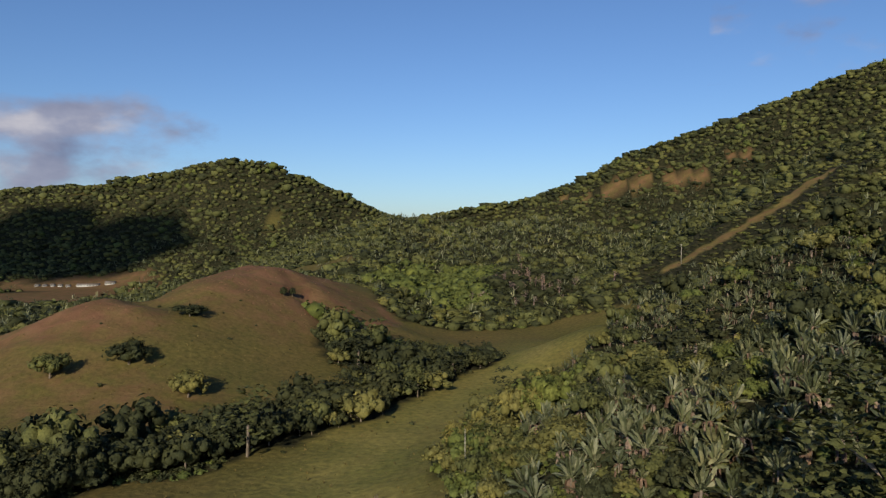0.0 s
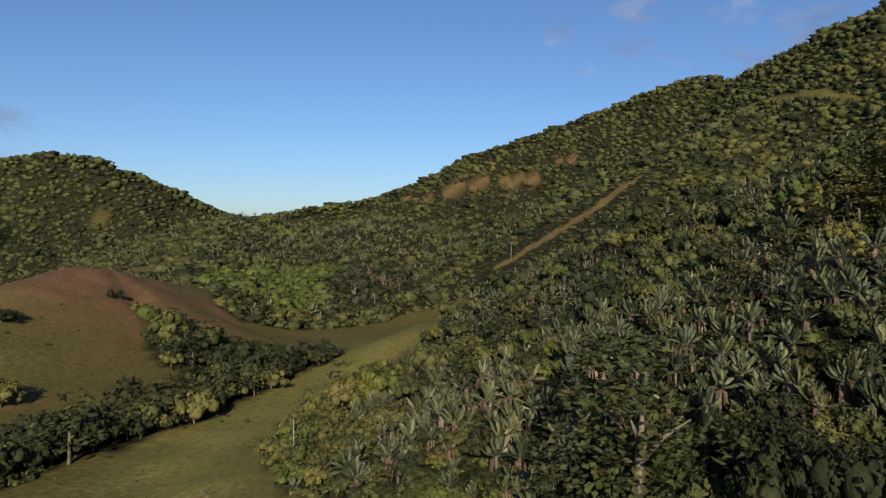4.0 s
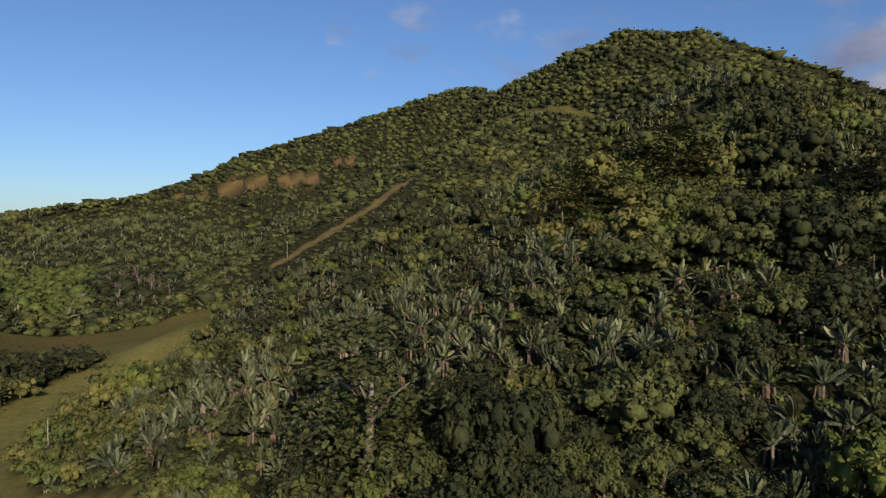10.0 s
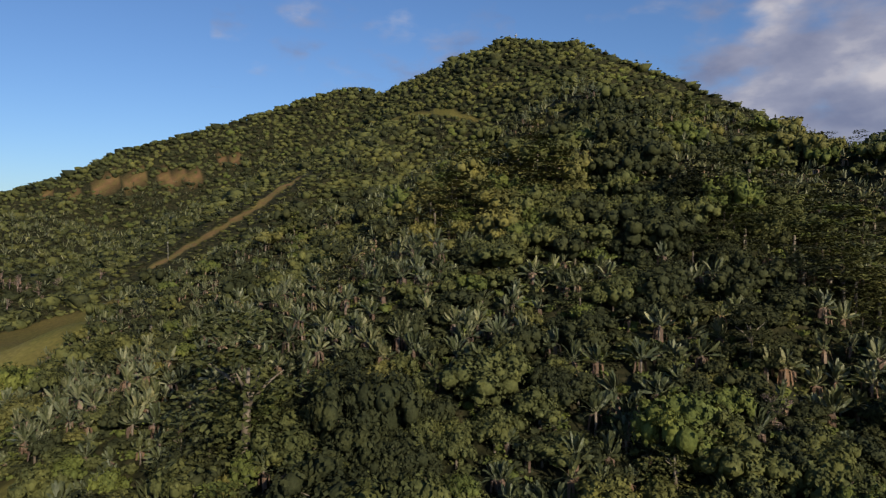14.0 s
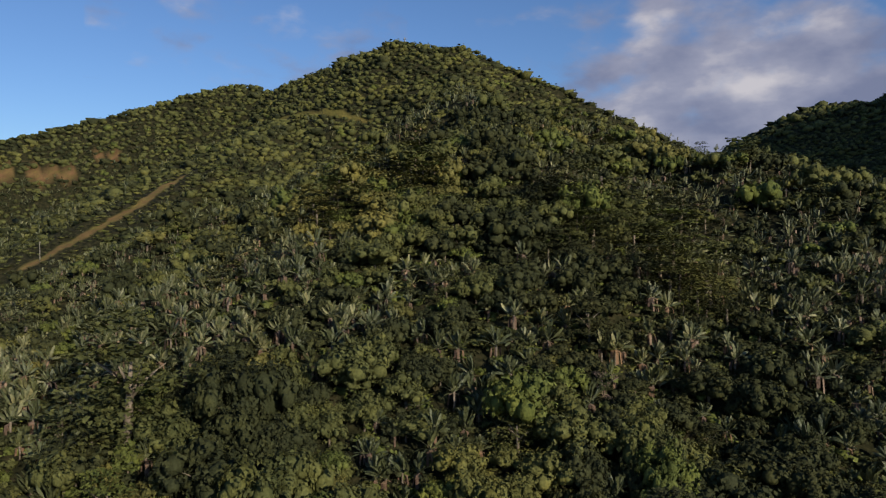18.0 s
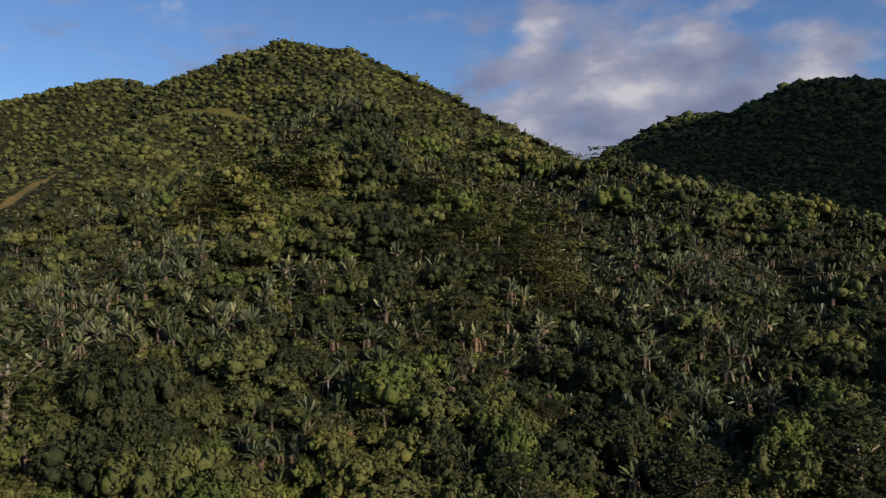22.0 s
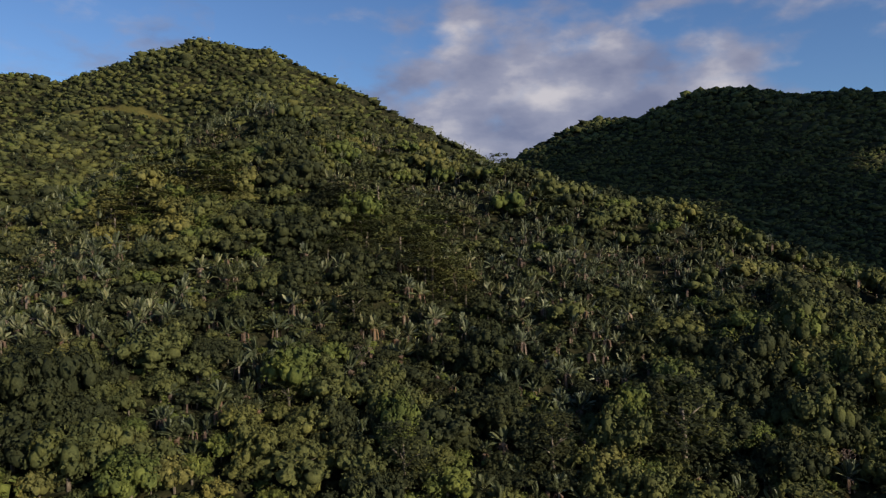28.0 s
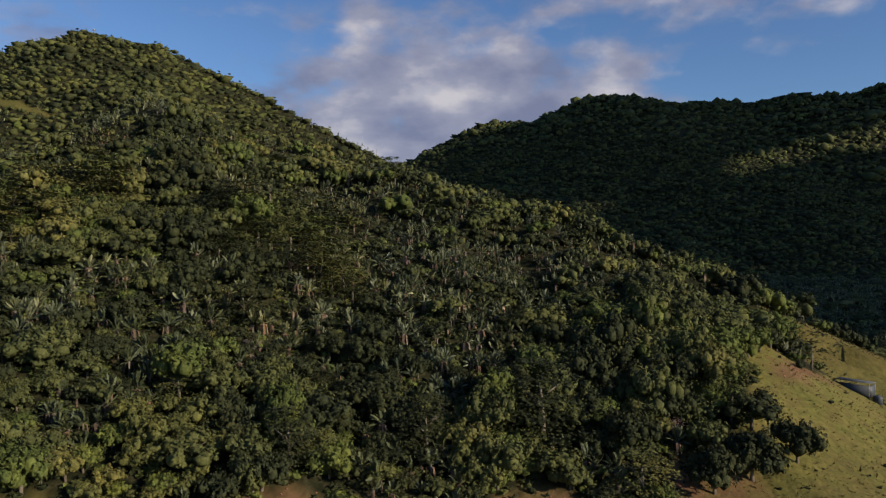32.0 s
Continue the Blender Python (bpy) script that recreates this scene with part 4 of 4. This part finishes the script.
for k in range(5):
    house(-372 - 8 * k, 690 + 0.6 * k, 8, 3.6, 4.5, 1.2, "cottage", "small white cottage with a dark roof in a row", ROOF_BROWN, 2, 1.2)


def shed(x, y, turn):
    root = new("shed")
    root.matrix_world = place(x, y, turn)
    top = Shape()
    v = [(-5, -3, 3.0), (5, -3, 3.0), (5, 3, 3.5), (-5, 3, 3.5), (-5, -3, 2.88), (5, -3, 2.88), (5, 3, 3.38), (-5, 3, 3.38)]
    top.add(v, [(0, 1, 2, 3), (7, 6, 5, 4), (0, 4, 5, 1), (1, 5, 6, 2), (2, 6, 7, 3), (3, 7, 4, 0)])
    part("roof", top, ROOF_SHEET, root, "pale grey sheet roof")
    for px in (-4.7, 0, 4.7):
        for py, h in ((-2.8, 2.9), (2.8, 3.36)):
            post = Shape()
            box(post, (px - 0.08, py - 0.08, -1), (px + 0.08, py + 0.08, h))
            part("post", post, POLE_WOOD, root)
    back = Shape()
    box(back, (-4.6, 2.86, -1), (4.6, 2.95, 2.6))
    part("wall", back, DARK_WALL, root)
    side = Shape()
    box(side, (-4.78, -2.7, -1), (-4.66, 2.7, 2.4))
    part("wall", side, DARK_WALL, root)
    return tagged(root, "low open shed with a grey sheet roof below the bank", "shed")


shed(204, -135, 62)
tank = new("water_tank")
tank.matrix_world = place(199, -140, 0)
sh = Shape()
tube(sh, [(0, 0, -0.5), (0, 0, 1.9), (0, 0, 2.15), (0, 0, 2.25)], [1.3, 1.3, 1.1, 0.3], 16)
part("body", sh, DARK_WALL, tank)
sh = Shape()
tube(sh, [(0, 0, 2.25), (0, 0, 2.4)], [0.32, 0.3], 10)
part("lid", sh, ROOF_SHEET, tank)
tagged(tank, "dark blue-grey water tank beside the shed", "tank")

marker = new("summit_marker")
marker.matrix_world = place(524, 488, 0)
sh = Shape()
tube(sh, [(0, 0, -1), (0, 0, 6.5), (0, 0, 8)], [0.7, 0.5, 0.2], 8)
part("pillar", sh, POLE_WOOD, marker)
sh = Shape()
box(sh, (-1.3, -1.3, 5.6), (1.3, 1.3, 6.0))
part("platform", sh, STONE, marker)
tagged(marker, "small pale stone marker on the wooded summit", "marker")


# ---- shrubs, tussocks and clods on the open land ----
def sprinkle(name, label, category, templates, mats, boxes, share, scale, keep=None):
    px, py = [], []
    for x0, y0, x1, y1, n in boxes:
        px.append(RNG.uniform(x0, x1, n))
        py.append(RNG.uniform(y0, y1, n))
    px, py = np.concatenate(px), np.concatenate(py)
    k = ~wooded(px, py)
    if keep is not None:
        k &= keep(px, py)
    px, py = px[k], py[k]
    n = len(px)
    s = scale * RNG.lognormal(0, 0.35, n)
    return tagged(joined(name, templates, RNG.integers(0, len(templates), n), np.stack([px, py, land(px, py) - 0.05], -1), np.stack([s, s * RNG.uniform(0.6, 1.2, n)], -1), RNG.uniform(0, 6.28, n), mats), label, category, kind="stuff")


TUFT = []
for k in range(3):
    rng, sh = np.random.default_rng(500 + k), Shape()
    n = 5
    a = rng.uniform(0, 6.28, n)
    d = np.stack([np.cos(a), np.sin(a), 0 * a], 1)
    e = np.stack([-d[:, 1], d[:, 0], 0 * a], 1) * 0.12
    out = d * rng.uniform(0.2, 0.6, (n, 1)) + np.array([0, 0, 1]) * rng.uniform(0.35, 0.7, (n, 1))
    sh.quads(np.stack([-e, e, out * 0.6 + e, out * 0.6 + 0 * e - e], 1))
    sh.quads(np.stack([out * 0.6 - e, out * 0.6 + e, out + 0.2 * e, out - 0.2 * e], 1))
    TUFT.append(sh.arrays())
STRAW = leafy("straw", (0.10, 0.085, 0.028), (0.16, 0.125, 0.045), (0.22, 0.165, 0.07), 0.9, 0.1)
sprinkle("grass_tussocks", "dry olive and straw grass tussocks on the slopes", "grass", TUFT, [STRAW], [(110, -160, 330, -80, 8000), (-110, 110, 60, 260, 1500), (-160, 180, -20, 380, 1500)], 1, 0.55)
SHRUB = [tree_template(crown(520 + k, 24, 0.2, 0.8, 3), 0.8, 0.0, 0, False) for k in range(3)]
sprinkle("low_shrubs", "low dark shrubs scattered over the grass", "shrub", SHRUB, [LEAF_DARK], [(-180, 130, 20, 400, 70), (110, -170, 380, -80, 140), (60, -90, 150, 0, 420)], 1, 0.9)
ROCK = []
for k in range(3):
    rng, sh = np.random.default_rng(540 + k), Shape()
    iv, jf = ball()
    sh.add(iv * rng.uniform(0.6, 1.2, (len(iv), 1)) * (0.5, 0.4, 0.3), jf)
    ROCK.append(sh.arrays())
sprinkle("clods", "red earth clods and stones at the wood's foot", "stones", ROCK, [EARTH], [(70, -90, 160, 10, 900), (174, -128, 206, -108, 200), (-160, 250, -40, 380, 500)], 1, 0.5,
         lambda px, py: bareness(px, py) > 0.45)


# ---- clouds ----
def cloud_sheet(name, label, az0, az1, el0, el1, puffs):
    """A far bank of cloud on the sky: az and el in degrees, puffs as (az, el, half-width, half-height, thickness)."""
    na, ne = 150, 60
    A, E = np.meshgrid(np.linspace(az0, az1, na), np.linspace(el0, el1, ne))
    R = 4300.0
    x, y, z = R * np.sin(np.radians(A)), R * np.cos(np.radians(A)), 60 + R * np.tan(np.radians(E))
    thick = np.full(A.shape, -1.0)
    for a, e, w, h, k in puffs:
        thick = np.maximum(thick, k * (1.15 - np.sqrt(((A - a) / w) ** 2 + ((E - e) / h) ** 2)))
    rim = np.minimum.reduce([(A - az0) / 2, (az1 - A) / 2, (el1 - E) / 1.0, np.full(A.shape, 1.0)])
    thick = np.minimum(thick, 2 * rim - 1)
    i = np.arange(na * ne).reshape(ne, na)
    q = np.stack([i[:-1, :-1], i[:-1, 1:], i[1:, 1:], i[1:, :-1]], -1).reshape(-1, 4)
    me = mesh_from(name, np.stack([x, y, z], -1).reshape(-1, 3), q.ravel(), np.full(len(q), 4), [CLOUD], None, True)
    for key, values in (("thick", thick), ("lift", (E - el0) / (el1 - el0))):
        me.attributes.new(key, "FLOAT", "POINT").data.foreach_set("value", values.astype(np.float32).ravel())
    return tagged(new(name, me), label, "cloud", kind="structure")


def cloud_material():
    m, n, l, b = material("cloud")
    n.remove(b)
    thick = n.new("ShaderNodeAttribute")
    thick.attribute_name = "thick"
    flat = n.new("ShaderNodeVectorMath")
    flat.operation = "MULTIPLY"
    flat.inputs[1].default_value = (1, 1, 1.9)
    l.new(n.new("ShaderNodeNewGeometry").outputs["Position"], flat.inputs[0])
    wisp = noise_node(n, l, 0.0026, 7, flat.outputs[0])
    total = n.new("ShaderNodeMath")
    total.operation = "MULTIPLY_ADD"
    l.new(wisp, total.inputs[0])
    total.inputs[1].default_value = 2.6
    l.new(thick.outputs["Fac"], total.inputs[2])
    fade = n.new("ShaderNodeMapRange")
    fade.interpolation_type = "SMOOTHSTEP"
    l.new(total.outputs[0], fade.inputs["Value"])
    for key, value in (("From Min", 1.15), ("From Max", 2.1), ("To Max", 0.93)):
        fade.inputs[key].default_value = value
    tone = ramp(n, l, noise_node(n, l, 0.0019, 6, flat.outputs[0]), [(0.36, (0.19, 0.21, 0.32)), (0.54, (0.31, 0.32, 0.42)), (0.70, (0.60, 0.57, 0.60))])
    glow = n.new("ShaderNodeEmission")
    l.new(tone, glow.inputs["Color"])
    clear = n.new("ShaderNodeBsdfTransparent")
    mix = n.new("ShaderNodeMixShader")
    l.new(fade.outputs[0], mix.inputs[0])
    l.new(clear.outputs[0], mix.inputs[1])
    l.new(glow.outputs[0], mix.inputs[2])
    l.new(mix.outputs[0], n["Material Output"].inputs["Surface"])
    return m


CLOUD = cloud_material()
cloud_sheet("cloud_bank", "grey and white cumulus bank behind the mountain", 50, 112, -1, 24,
            [(71, 8.5, 15, 7.5, 1.7), (62, 7, 6.5, 6.5, 1.3), (82, 8.5, 8.5, 6.0, 1.4), (86, 18.5, 20, 2.6, 0.55), (66, 17, 6, 3, 0.45), (100, 17, 8, 2, 0.4)])
cloud_sheet("cloud_west", "small white cumulus above the far hill", -48, -17, 0, 14, [(-30, 7.5, 8, 2.6, 0.8), (-33, 4.2, 11, 2.0, 0.7)])
cloud_sheet("cloud_wisp", "faint white wisps of cloud in the blue sky", 20, 46, 11, 22, [(36, 13.8, 5, 1.3, 0.15), (27, 17.8, 4, 1.6, 0.1)])


def cumulus(name, label, x, y, z, half_x, half_y, deep, seed, count):
    """A real cumulus overhead, behind the flight: it throws the cloud shadows on the hills."""
    rng, sh = np.random.default_rng(seed), Shape()
    bm = bmesh.new()
    bmesh.ops.create_icosphere(bm, subdivisions=3, radius=1)
    v, f = np.array([p.co[:] for p in bm.verts]), [tuple(p.index for p in q.verts) for q in bm.faces]
    bm.free()
    for _ in range(count):
        a, r = rng.uniform(0, 6.28), math.sqrt(rng.uniform(0, 1))
        w = rng.uniform(0.25, 0.5)
        bump = 1 + 0.12 * np.sin(v @ rng.normal(0, 4, 3) + rng.uniform(0, 6)) + 0.08 * np.sin(v @ rng.normal(0, 9, 3))
        sh.add(v * bump[:, None] * (w * half_x, w * half_y, w * deep) + (0.7 * half_x * r * math.cos(a), 0.7 * half_y * r * math.sin(a), deep * rng.uniform(-0.1, 0.3)), f)
    ob = new(name, sh.mesh(name, [CLOUD_BODY], True))
    ob.location = (x, y, z)
    return tagged(ob, label, "cloud", kind="structure")


CLOUD_BODY = surface("cloud_body", (0.78, 0.78, 0.80), (0.88, 0.88, 0.88), 0.01, 1.0)


def over(x, y, z, height):
    """The place at a height on the sun's ray to x, y, z."""
    back = (height - z) / rise
    return x + SUN_FROM.x * back, y + SUN_FROM.y * back, height


cumulus("cumulus_cloud", "white cumulus drifting over the western hills", *over(-430, 770, 40, 850), 170, 120, 60, 7, 16)
cumulus("cumulus_cloud", "broad white cumulus over the eastern valley", *over(900, -260, 60, 1000), 560, 300, 90, 8, 60)
cumulus("cumulus_cloud", "broad white cumulus over the eastern range", *over(1480, -90, 240, 1100), 520, 330, 90, 9, 30)
cumulus("cumulus_cloud", "white cumulus over the eastern range", *over(1080, 60, 140, 1100), 250, 190, 70, 10, 20)
